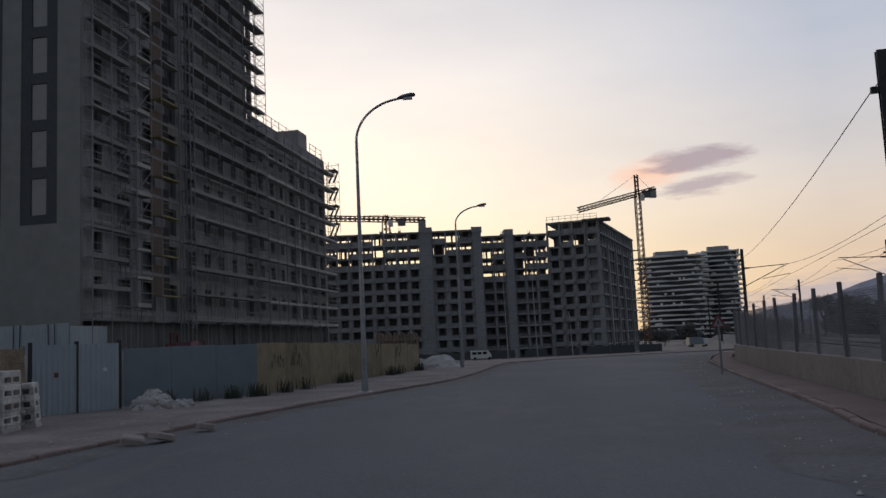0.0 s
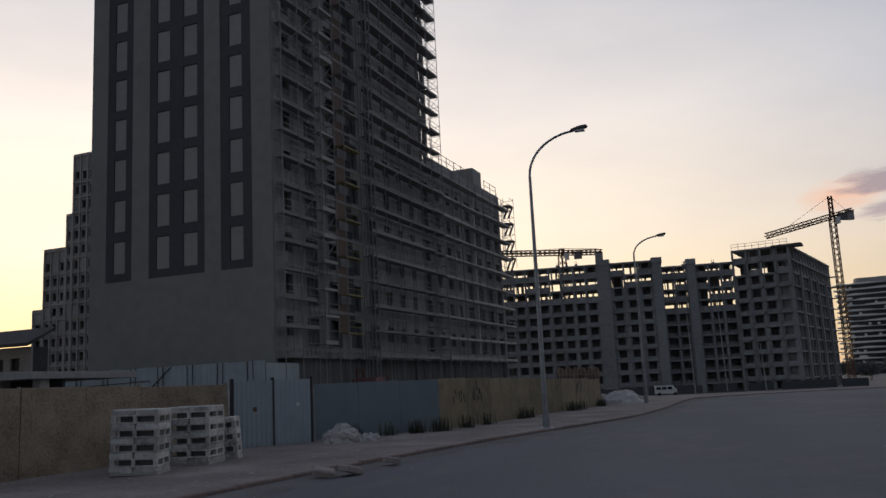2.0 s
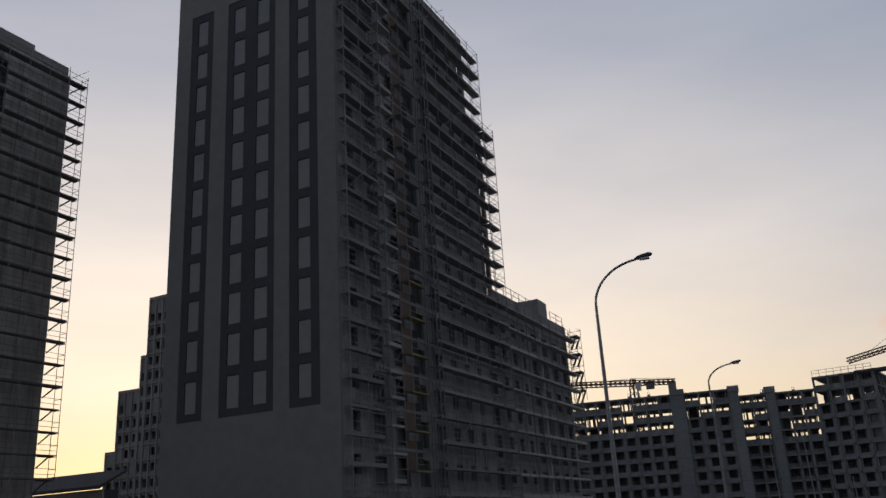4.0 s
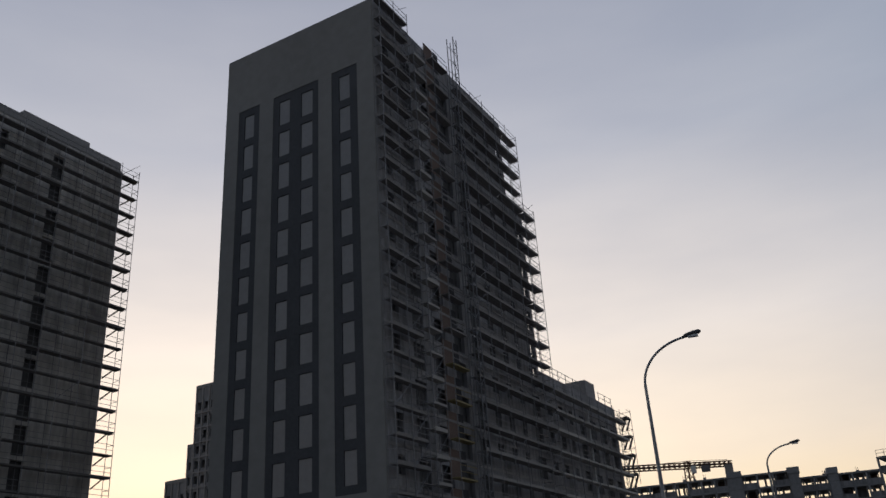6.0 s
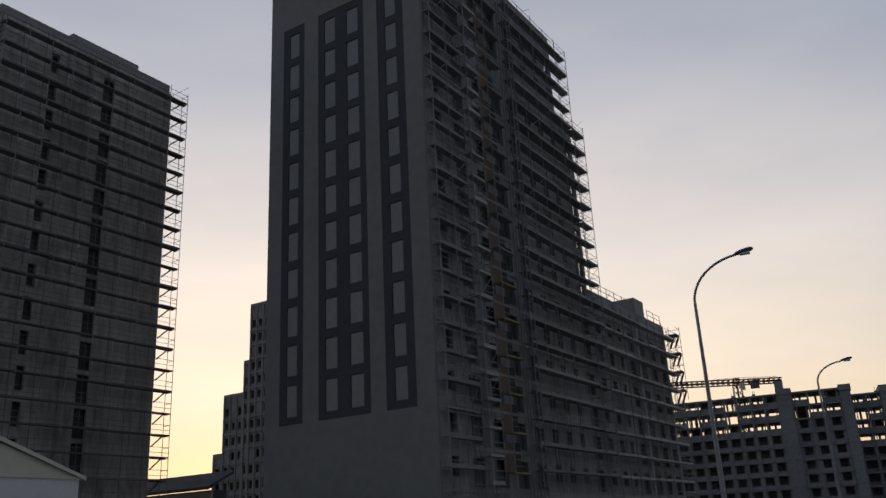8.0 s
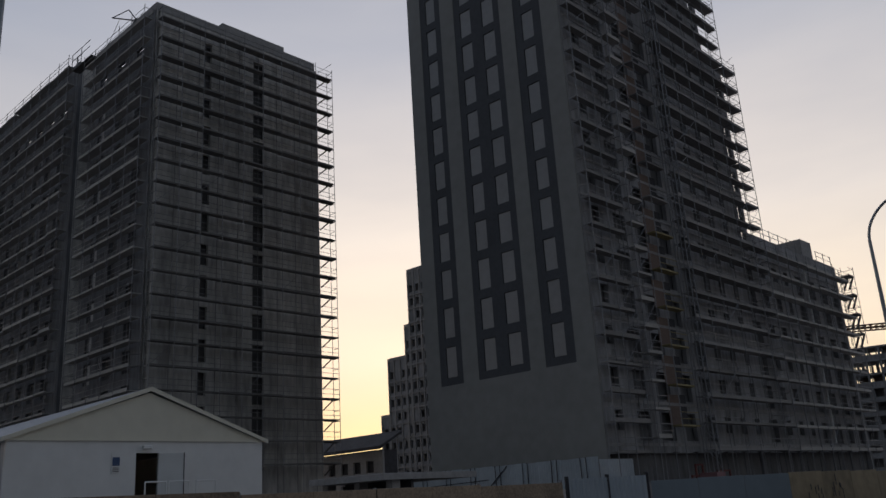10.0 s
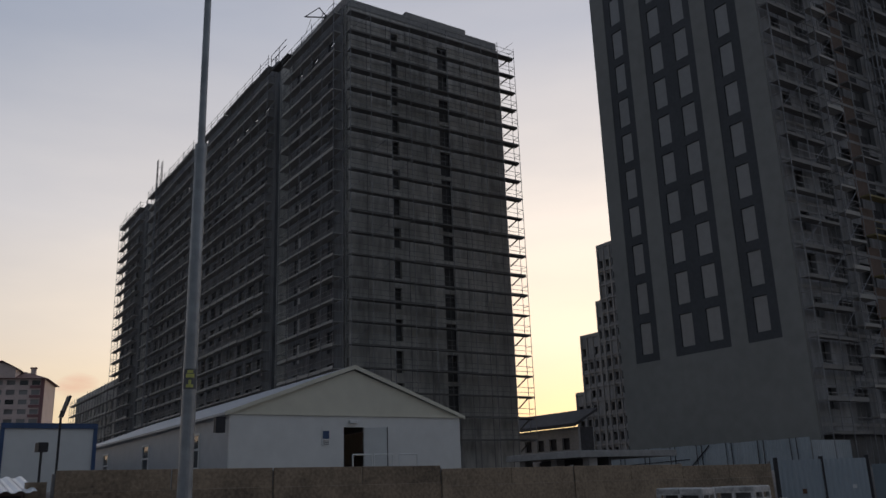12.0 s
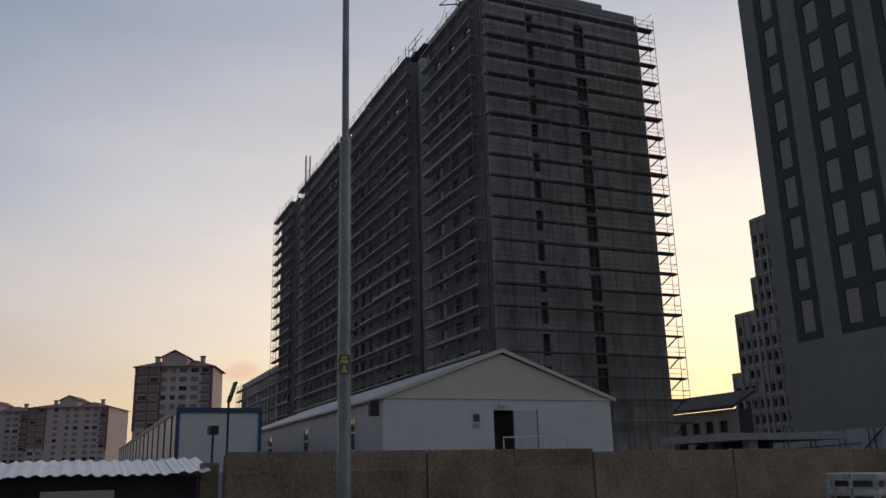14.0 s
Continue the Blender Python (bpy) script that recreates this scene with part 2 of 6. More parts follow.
M = {
    "asphalt": material("asphalt", (0.112, 0.113, 0.124), 0.85, vary=0.22, grain=30, blotch=0.25, stretch=(1, 0.45, 1), dust=((0.17, 0.155, 0.145), 0.16, 0.80)),
    "dust": material("dusty_ground", (0.20, 0.175, 0.16), 0.95, vary=0.3, grain=8, blotch=0.3, bump=0.5),
    "paving": material("dusty_paving", (0.20, 0.165, 0.155), 0.9, vary=0.35, grain=9, blotch=0.5, bump=0.6, dust=((0.30, 0.26, 0.23), 0.5, 0.8)),
    "redpave": material("red_paving", (0.19, 0.135, 0.12), 0.9, vary=0.3, grain=9, blotch=0.6, each=0.4),
    "verge": material("drifted_dust", (0.128, 0.122, 0.12), 0.95, vary=0.3, grain=14, blotch=0.8, bump=0.5),
    "kerb": material("kerb_concrete", (0.30, 0.25, 0.23), 0.9, grain=12, each=0.4),
    "render": material("grey_render", (0.245, 0.245, 0.235), 0.85, vary=0.10, grain=1.2, blotch=0.10, bump=0.02),
    "anthracite": material("anthracite_render", (0.065, 0.07, 0.078), 0.8, vary=0.15, grain=4, bump=0.1),
    "film": material("window_with_film", (0.24, 0.24, 0.24), 0.35, vary=0.12, grain=2, blotch=0.5, bump=0.05, each=0.3),
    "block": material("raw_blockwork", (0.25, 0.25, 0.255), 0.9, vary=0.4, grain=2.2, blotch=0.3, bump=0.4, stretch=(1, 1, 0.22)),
    # blockwork with the bluish shade of the long side put into its colour
    "blockshade": material("shaded_side_blockwork", (0.15, 0.155, 0.165), 0.9, vary=0.4, grain=2.2, blotch=0.3, bump=0.4, stretch=(1, 1, 0.22)),
    # front decks' plank colour darkened for their shaded undersides
    "plankfront": material("shaded_front_plank", (0.17, 0.165, 0.16), 0.8, vary=0.3, grain=5, each=0.8),
    # leaf colour lifted towards grey to paint in the haze of distance
    "leaffar": material("hazed_far_leaves", (0.10, 0.105, 0.10), 0.9, vary=0.3, grain=3, each=0.4),
    "ballast": material("dark_ballast", (0.15, 0.145, 0.145), 0.95, vary=0.35, grain=12, blotch=0.4, bump=0.6),
    "kerbred": material("reddish_kerb", (0.21, 0.155, 0.14), 0.9, grain=12, each=0.5, vary=0.35),
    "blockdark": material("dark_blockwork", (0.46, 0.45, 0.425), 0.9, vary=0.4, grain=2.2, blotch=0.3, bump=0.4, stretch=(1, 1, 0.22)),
    "concrete": material("raw_concrete", (0.29, 0.285, 0.28), 0.9, vary=0.25, grain=3, blotch=0.2, bump=0.3, each=0.2),
    "brick": material("red_blockwork", (0.165, 0.12, 0.10), 0.9, vary=0.25, grain=4, each=0.3),
    # shade of undersides and silhouetted deck ends put into the plank colour
    "plankdark": material("shaded_plank", (0.10, 0.095, 0.09), 0.8, vary=0.3, grain=5, each=0.6),
    "postdark": material("weathered_post", (0.13, 0.13, 0.135), 0.9, vary=0.3, grain=7, each=0.4),
    "frame": material("frame_concrete", (0.245, 0.25, 0.255), 0.9, vary=0.3, grain=1.5, blotch=0.12, bump=0.3, each=0.4),
    "plankmid": material("grey_plank", (0.24, 0.23, 0.22), 0.8, vary=0.3, grain=5, each=0.8),
    # the gloom of unlit rooms is put into these fill colours
    "infill": material("unlit_dark_fill", (0.12, 0.12, 0.12), 0.9, vary=0.35, grain=2.0, stretch=(1, 1, 0.3)),
    "infillmid": material("dim_concrete_rooms", (0.17, 0.17, 0.175), 0.9, vary=0.35, grain=2.0, stretch=(1, 1, 0.3)),
    # near-black painted as shade inside openings, also the colour of dark roofs
    "dark": material("dark_shade_and_roof", (0.05, 0.05, 0.055), 0.9, vary=0.3, grain=2),
    "plank": material("scaffold_plank", (0.38, 0.365, 0.34), 0.8, vary=0.3, grain=5, each=0.8),
    "steel": material("galvanised_steel", (0.24, 0.24, 0.25), 0.55, 0.5, grain=10, each=0.3),
    "lampsteel": material("lamp_pole_steel", (0.27, 0.285, 0.30), 0.45, 0.5, grain=6, blotch=1.0, bump=0.1),
    "black": material("black_metal", (0.03, 0.03, 0.035), 0.6, 0.2, grain=6),
    "yellow": material("yellow_paint", (0.26, 0.215, 0.10), 0.7, grain=6),
    "stickeryellow": material("sticker_yellow", (0.55, 0.55, 0.16), 0.5, grain=6),
    "reddark": material("worn_red_paint", (0.13, 0.04, 0.035), 0.7, grain=6, vary=0.4),
    "timberbrown": material("brown_timber", (0.12, 0.085, 0.06), 0.85, vary=0.35, grain=8, each=0.5),
    "red": material("red_paint", (0.24, 0.06, 0.05), 0.6, grain=6),
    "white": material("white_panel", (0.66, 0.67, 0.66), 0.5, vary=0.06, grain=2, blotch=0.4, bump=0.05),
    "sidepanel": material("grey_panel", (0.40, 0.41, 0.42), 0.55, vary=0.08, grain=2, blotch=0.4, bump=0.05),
    "cream": material("cream_panel", (0.62, 0.60, 0.50), 0.5, vary=0.06, grain=2, bump=0.05),
    "blue": material("blue_frame", (0.035, 0.075, 0.17), 0.5, grain=4),
    "osb": material("chipboard", (0.155, 0.118, 0.083), 0.85, vary=0.55, grain=16, blotch=1.4, bump=0.3, each=0.4, tint=(0.265, 0.205, 0.145)),
    "sheetgrey": material("grey_sheet", (0.20, 0.24, 0.27), 0.5, 0.3, vary=0.15, grain=2, blotch=0.6, bump=0.1, each=0.4),
    "sheetlight": material("pale_sheet", (0.34, 0.39, 0.43), 0.45, 0.3, vary=0.15, grain=2, blotch=0.6, bump=0.1, each=0.5),
    "sheetyellow": material("ochre_sheet", (0.215, 0.175, 0.11), 0.8, vary=0.4, grain=3, blotch=0.9, bump=0.1, each=0.4),
    "zinc": material("zinc_sheet", (0.62, 0.64, 0.66), 0.4, 0.5, vary=0.2, grain=3, blotch=0.9, bump=0.1, each=0.3),
    "leaf": material("dark_leaves", (0.05, 0.06, 0.04), 0.8, vary=0.4, grain=3, each=0.4),
    "bark": material("bark", (0.10, 0.08, 0.06), 0.9, grain=9),
    "mesh": material("fence_mesh", (0.19, 0.195, 0.21), 0.7, 0.2, grain=9),
    "wallbeige": material("beige_wall", (0.24, 0.21, 0.19), 0.9, vary=0.2, grain=5, blotch=0.6),
    "crane": material("crane_yellow", (0.11, 0.05, 0.025), 0.6, 0.1, grain=4),
    "salmon": material("salmon_render", (0.57, 0.47, 0.445), 0.85, vary=0.1, grain=2, bump=0.1),
    "maroon": material("maroon_render", (0.235, 0.125, 0.13), 0.85, vary=0.1, grain=2, bump=0.1),
    "rooftile": material("roof_tiles", (0.22, 0.13, 0.11), 0.9, vary=0.2, grain=3),
    # blue-grey haze of the distance mixed into the hill colour
    "hill": material("hazed_far_hill", (0.24, 0.25, 0.30), 1.0, vary=0.2, grain=0.05, blotch=0.01, bump=0),
    "rubble": material("pale_rubble", (0.40, 0.38, 0.36), 0.95, vary=0.25, grain=6, each=0.4, bump=0.6),
    "blockstack": material("pale_concrete_block", (0.50, 0.485, 0.465), 0.9, vary=0.6, grain=13, blotch=2.5, each=0.5, bump=0.4),
}
gm = bpy.data.materials.new("glass_pane")
gm.use_nodes = True
gb = gm.node_tree.nodes["Principled BSDF"]
gb.inputs["Base Color"].default_value = (0.03, 0.035, 0.04, 1)
gb.inputs["Roughness"].default_value = 0.08
gb.inputs["IOR"].default_value = 1.5
M["glass"] = gm


# ---- mesh helpers ----
class Build:
    """Collects simple solids into one mesh."""

    def __init__(self):
        self.v, self.f = [], []

    def add(self, verts, faces):
        k = len(self.v)
        self.v += [tuple(p) for p in verts]
        self.f += [tuple(k + i for i in q) for q in faces]
        return self

    def box(self, x0, x1, y0, y1, z0, z1):
        return self.add(
            [(x, y, z) for z in (z0, z1) for y in (y0, y1) for x in (x0, x1)],
            [(0, 2, 3, 1), (4, 5, 7, 6), (0, 1, 5, 4), (2, 6, 7, 3), (0, 4, 6, 2), (1, 3, 7, 5)])

    def slab(self, x0, x1, y0, y1, z0, z1, e=0.02):
        """A box with chamfered upright edges and top."""
        def ring(i, z):
            return [(x0 + i + e, y0 + i, z), (x1 - i - e, y0 + i, z), (x1 - i, y0 + i + e, z), (x1 - i, y1 - i - e, z),
                    (x1 - i - e, y1 - i, z), (x0 + i + e, y1 - i, z), (x0 + i, y1 - i - e, z), (x0 + i, y0 + i + e, z)]
        v = ring(0, z0) + ring(0, z1 - e) + ring(e, z1)
        f = [tuple(reversed(range(8))), tuple(range(16, 24))]
        for k in (0, 8):
            f += [(k + i, k + (i + 1) % 8, k + 8 + (i + 1) % 8, k + 8 + i) for i in range(8)]
        return self.add(v, f)

    def tube(self, a, b, r, r2=None, n=6):
        a, b = Vector(a), Vector(b)
        q = (b - a).to_track_quat("Z", "Y")
        r2 = r if r2 is None else r2
        v = [a + q @ Vector((r * math.cos(2 * math.pi * i / n), r * math.sin(2 * math.pi * i / n), 0)) for i in range(n)]
        v += [b + q @ Vector((r2 * math.cos(2 * math.pi * i / n), r2 * math.sin(2 * math.pi * i / n), 0)) for i in range(n)]
        f = [(i, (i + 1) % n, n + (i + 1) % n, n + i) for i in range(n)]
        return self.add(v, f + [tuple(reversed(range(n))), tuple(range(n, 2 * n))])

    def prism(self, poly, z0, z1):
        n = len(poly)
        f = [(i, (i + 1) % n, n + (i + 1) % n, n + i) for i in range(n)]
        return self.add([(x, y, z0) for x, y in poly] + [(x, y, z1) for x, y in poly], f + [tuple(reversed(range(n))), tuple(range(n, 2 * n))])

    def mesh(self, name, mat):
        me = bpy.data.meshes.new(name)
        me.from_pydata(self.v, [], self.f)
        bm = bmesh.new()
        bm.from_mesh(me)
        bmesh.ops.recalc_face_normals(bm, faces=bm.faces)
        bm.to_mesh(me)
        bm.free()
        me.materials.append(M[mat])
        return me


def thing(name, label, category, m=Matrix(), group="", kind=""):
    ob = new(name)
    ob.empty_display_size = 0.3
    ob.matrix_world = m
    return tagged(ob, label, category, group, kind)


def solid(name, build, mat, label, category, m=Matrix(), group="", kind=""):
    """A top-level thing that is one mesh."""
    ob = new(name, build.mesh(name, mat) if isinstance(build, Build) else build)
    ob.matrix_world = m
    return tagged(ob, label, category, group, kind)


def part(name, build, mat, parent, label="", m=None):
    """One mesh object under a thing or a part; build may be a mesh that is shared."""
    ob = new(name, build.mesh(name, mat) if isinstance(build, Build) else build)
    ob.parent = parent
    if m is not None:
        ob.matrix_local = m
    return tagged(ob, label) if label else ob


SHARED = {}


def boxmesh(mat, sx, sy, sz, e=0.0):
    """A shared mesh: a box standing on its local origin."""
    key = (mat, round(sx, 3), round(sy, 3), round(sz, 3), e)
    if key not in SHARED:
        b = Build()
        if e:
            b.slab(-sx / 2, sx / 2, -sy / 2, sy / 2, 0, sz, e)
        else:
            b.box(-sx / 2, sx / 2, -sy / 2, sy / 2, 0, sz)
        SHARED[key] = b.mesh("piece", mat)
    return SHARED[key]


def at(x, y, z, rz=0.0):
    return pose(x, y, z, 0, 0, rz)


GRID = -9.95          # the site's buildings stand on one grid: local y runs along the road
def grid(x, y, z=0.0):
    return at(x, y, z, GRID)


# ---- ground ----
def along(points, step):
    """Points every step metres on a smooth curve through the given ones."""
    pts = [Vector((*p, 0)) for p in points]
    pts = [2 * pts[0] - pts[1]] + pts + [2 * pts[-1] - pts[-2]]
    dense = []
    for a, b, c, d in zip(pts, pts[1:], pts[2:], pts[3:]):
        for i in range(24):
            t = i / 24
            dense.append(0.5 * (2 * b + (c - a) * t + (2 * a - 5 * b + 4 * c - d) * t * t + (3 * b - a - 3 * c + d) * t ** 3))
    out, left = [dense[0]], step
    for a, b in zip(dense, dense[1:]):
        seg = (b - a).length
        while seg >= left:
            a = a + (b - a) * (left / seg)
            seg -= left
            left = step
            out.append(a)
        left -= seg
    return out


FENCE = [(-16.2, -30), (-14.9, 0), (-11.4, 23.1), (-9.8, 25.6), (-6.6, 29.3), (-1.75, 49.5), (4, 78), (14, 100), (40, 130)]
LEFT_KERB = [(-12.5, -30), (-10.0, -10), (-8.5, 3), (-6.75, 13), (-5.2, 19.3), (-3.3, 25.3), (-1.7, 29.5), (0, 34.5), (1.3, 41), (3.0, 52), (6.5, 68), (13, 84), (26, 100), (60, 122)]
RIGHT_KERB = [(1, -30), (3.2, -10), (4.6, 3), (6.0, 12), (6.8, 15.2), (7.75, 19.4), (9.4, 27.3), (11, 34.5), (13.6, 44.7), (17.6, 55), (25, 66), (38, 78), (70, 98)]


def fence_x(y):
    for (x0, y0), (x1, y1) in zip(FENCE, FENCE[1:]):
        if y <= y1:
            return x0 + (x1 - x0) * (y - y0) / (y1 - y0)
    return FENCE[-1][0] + (y - FENCE[-1][1]) * 0.5


def smooth(a, b, t):
    t = min(1, max(0, (t - a) / (b - a)))
    return t * t * (3 - 2 * t)


def ground_z(x, y):
    z = -0.02 * min(205, max(0, y - 55))
    fx = fence_x(max(-30, y))
    z += 1.8 * smooth(0.4, 6.0, fx - x) * (1 - smooth(54, 80, y))
    return z


def polar_ground():
    radii = [0.0] + [0.6 * 1.0 + i * 0.9 for i in range(75)]
    while radii[-1] < 4800:
        radii.append(radii[-1] * 1.09 + 0.4)
    n = 144
    v = [(0, 0, 0)]
    for r in radii[1:]:
        for k in range(n):
            a = 2 * math.pi * k / n
            x, y = r * math.sin(a), r * math.cos(a)
            v.append((x, y, ground_z(x, y)))
    f = [(0, 1 + (k + 1) % n, 1 + k) for k in range(n)]
    for i in range(len(radii) - 2):
        a, b = 1 + i * n, 1 + (i + 1) * n
        f += [(a + k, a + (k + 1) % n, b + (k + 1) % n, b + k) for k in range(n)]
    return Build().add(v, f)


solid("ground", polar_ground(), "dust", "bare dusty ground of the building site reaching the horizon", "ground", kind="structure")


def strip(a, b, lift):
    n = min(len(a), len(b))
    v = []
    for p, q in zip(a[:n], b[:n]):
        for k in range(7):
            w = p.lerp(q, k / 6)
            v.append((w.x, w.y, ground_z(w.x, w.y) * (1 if w.y > 50 else 0) + lift))
    f = [(7 * i + k, 7 * i + k + 1, 7 * i + 8 + k, 7 * i + 7 + k) for i in range(n - 1) for k in range(6)]
    return Build().add(v, f)


def resample(pts, n):
    return [pts[round(i * (len(pts) - 1) / (n - 1))] for i in range(n)]


lk, rk = along(LEFT_KERB, 0.25), along(RIGHT_KERB, 0.25)
solid("road", strip(resample(lk, 160), resample(rk, 160), 0.02), "asphalt", "worn dusty grey asphalt road bending to the right", "road", kind="structure")


def offset(pts, d):
    out = []
    for i, p in enumerate(pts):
        t = (pts[min(i + 1, len(pts) - 1)] - pts[max(i - 1, 0)]).normalized()
        out.append(p + Vector((t.y, -t.x, 0)) * d)
    return out


def pavement(name, a, b, lift, mat, label):
    top = strip(a, b, lift)
    n = len(top.v) // 7
    k = len(top.v)
    low = [(x, y, z - 0.3) for x, y, z in top.v[::7]] + [(x, y, z - 0.3) for x, y, z in top.v[6::7]]
    top.v += low
    top.f += [(7 * i, 7 * i + 7, k + i + 1, k + i) for i in range(n - 1)] + [(7 * i + 6, 7 * i + 13, k + n + i + 1, k + n + i) for i in range(n - 1)]
    return solid(name, top, mat, label, "pavement", kind="structure")


fl = [Vector((fence_x(p.y) + 0.3, p.y, 0)) for p in resample(lk, 160)]
pave_left = pavement("pavement_1", resample(offset(lk, -0.15), 160), fl, 0.10, "paving", "dusty pale pavement strewn with grit beside the hoarding")
pave_right = pavement("pavement_2", resample(offset(rk, 0.15), 160), resample(offset(rk, 1.15), 160), 0.10, "redpave", "narrow reddish pavement along the railway wall")

# ---- main tower on the corner of the site ----
MX, MY = -23.85, 55.06
TH, WH = 53.4, 25.3
main = thing("apartment_tower", "unfinished grey apartment tower with dark window strips and lower wing", "building", grid(MX, MY))


def wall_with_holes(b, length, z0, z1, holes, thick):
    """A wall in the local xz plane from y = 0 to thick, with rectangular holes (x0, x1, z0, z1)."""
    xs = sorted({0.0, length, *[h[0] for h in holes], *[h[1] for h in holes]})
    zs = sorted({z0, z1, *[h[2] for h in holes], *[h[3] for h in holes]})
    xs, zs = [x for x in xs if 0 <= x <= length], [z for z in zs if z0 <= z <= z1]
    grid_ = {(i, j): any(h[0] - 1e-6 <= xs[i] and xs[i + 1] <= h[1] + 1e-6 and h[2] - 1e-6 <= zs[j] and zs[j + 1] <= h[3] + 1e-6 for h in holes)
             for i in range(len(xs) - 1) for j in range(len(zs) - 1)}
    vid = {}

    def vert(i, j, k):
        if (i, j, k) not in vid:
            vid[i, j, k] = len(b.v)
            b.v.append((xs[i], thick * k, zs[j]))
        return vid[i, j, k]
    for (i, j), hole in grid_.items():
        if hole:
            continue
        b.f.append((vert(i, j, 0), vert(i + 1, j, 0), vert(i + 1, j + 1, 0), vert(i, j + 1, 0)))
        b.f.append((vert(i, j, 1), vert(i, j + 1, 1), vert(i + 1, j + 1, 1), vert(i + 1, j, 1)))
        for di, dj, e in ((-1, 0, ((0, 0), (0, 1))), (1, 0, ((1, 0), (1, 1))), (0, -1, ((0, 0), (1, 0))), (0, 1, ((0, 1), (1, 1)))):
            if grid_.get((i + di, j + dj), True):
                (a, c), (d, g) = e
                b.f.append((vert(i + a, j + c, 0), vert(i + a, j + c, 1), vert(i + d, j + g, 1), vert(i + d, j + g, 0)))
    return b


ROWS, PITCH, SILL, WIN_H = 11, 3.26, 11.23, 2.5
STRIPS = [(-15.2, -12.68, [(-14.52, -13.36)]), (-11.03, -5.88, [(-10.38, -9.14), (-7.86, -6.56)]), (-4.43, -1.7, [(-3.68, -2.52)])]
b = Build()
holes = [(s0 + 16.8, s1 + 16.8, 10.6, 47.05) for s0, s1, _ in STRIPS]
wall_with_holes(b, 16.8, 0, TH, holes, 0.35)
part("end_wall", b, "render", main, "smooth grey rendered end wall", at(-16.8, 0, 0))
for s0, s1, wins in STRIPS:
    holes = [(w0 - s0, w1 - s0, SILL + PITCH * k, SILL + PITCH * k + WIN_H) for w0, w1 in wins for k in range(ROWS)]
    st = part("window_strip", wall_with_holes(Build(), s1 - s0, 10.6, 47.05, holes, 0.25), "anthracite", main, "dark anthracite strip", at(s0, 0.05, 0))
    for w0, w1 in wins:
        pane = boxmesh("film", w1 - w0 - 0.06, 0.05, WIN_H - 0.06)
        for k in range(ROWS):
            part("window_pane", pane, "film", st, "", at((w0 + w1) / 2 - s0, 0.10, SILL + PITCH * k + 0.03))

# long side with window openings, tall part and wing
FLOOR = 3.05


def side_holes(length, z1, start, seed):
    rng = random.Random(seed)
    out = []
    z = 5.0
    while z + 2.2 < z1 - 0.8:
        x = start
        while x + 1.6 < length:
            w = (1.1, 1.8, 0.9)[int(x * 7) % 3]
            out.append((round(x, 2), round(x + w, 2), round(z + (0.0 if w > 1.5 else 0.7), 2), round(z + 2.1, 2)))
            x += 2.9 if w < 1.5 else 3.4
        z += FLOOR
    return out


TALL, TALL_LOW, WING = 25.1, 28.75, 51.4
TSTEP = 43.7
SIDE = pose(0, 0, 0, 0, 0, 90)     # local x runs along the long side, local y points into the building
b = wall_with_holes(Build(), TALL, TSTEP, TH, [(x, y, z + 39.5, w + 39.5) for x, y, z, w in side_holes(TALL, 13, 1.2, 1)], 0.35)
part("side_wall", b, "block", main, "raw blockwork side wall", at(0, 0.35, 0) @ SIDE)
b = wall_with_holes(Build(), TALL_LOW, 4.1, TSTEP, side_holes(TALL_LOW, TSTEP, 1.2, 1), 0.35)
part("side_wall", b, "block", main, "raw blockwork side wall", at(0, 0.35, 0) @ SIDE)
b = wall_with_holes(Build(), WING - TALL_LOW, 4.1, WH, side_holes(WING - TALL_LOW, WH, 1.4, 2), 0.35)
part("wing_wall", b, "block", main, "raw blockwork wall of the wing", at(0, TALL_LOW + 0.35, 0) @ SIDE)
b = Build().box(-16.8, -0.6, TALL - 0.4, TALL, TSTEP, TH).box(-16.8, -0.6, TALL_LOW - 0.1, TALL_LOW + 0.3, WH - 3, TSTEP).box(-16.8, -0.6, TALL, TALL_LOW, TSTEP - 0.4, TSTEP - 0.05)
part("back_wall", b, "block", main)
part("back_wall", Build().box(-16.8, -16.45, 0.4, TALL - 0.4, 0, TH).box(-16.8, -16.45, TALL, WING, 0, WH), "block", main)
part("back_wall", Build().box(-16.8, 0, WING + 0.35, WING + 0.7, 0, WH), "block", main)
part("roof", Build().box(-16.4, -0.4, 0.4, TALL - 0.4, TH - 1.2, TH - 0.9), "concrete", main)
part("roof", Build().box(-16.4, -0.4, TALL_LOW, WING, WH - 1.2, WH - 0.9), "concrete", main)
# solid boxes whose dark colour stands for the shade in the rooms
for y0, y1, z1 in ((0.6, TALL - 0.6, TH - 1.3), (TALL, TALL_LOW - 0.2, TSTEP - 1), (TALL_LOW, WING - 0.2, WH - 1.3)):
    part("room_infill", Build().box(-16.3, -0.42, y0, y1, 0, z1), "infill", main, "dark solid box coloured as unlit rooms behind the openings")
part("stair_head", Build().box(-9.0, -0.25, 43.4, 46.4, WH - 1, WH + 2.05), "concrete", main, "concrete stair head on the wing roof")
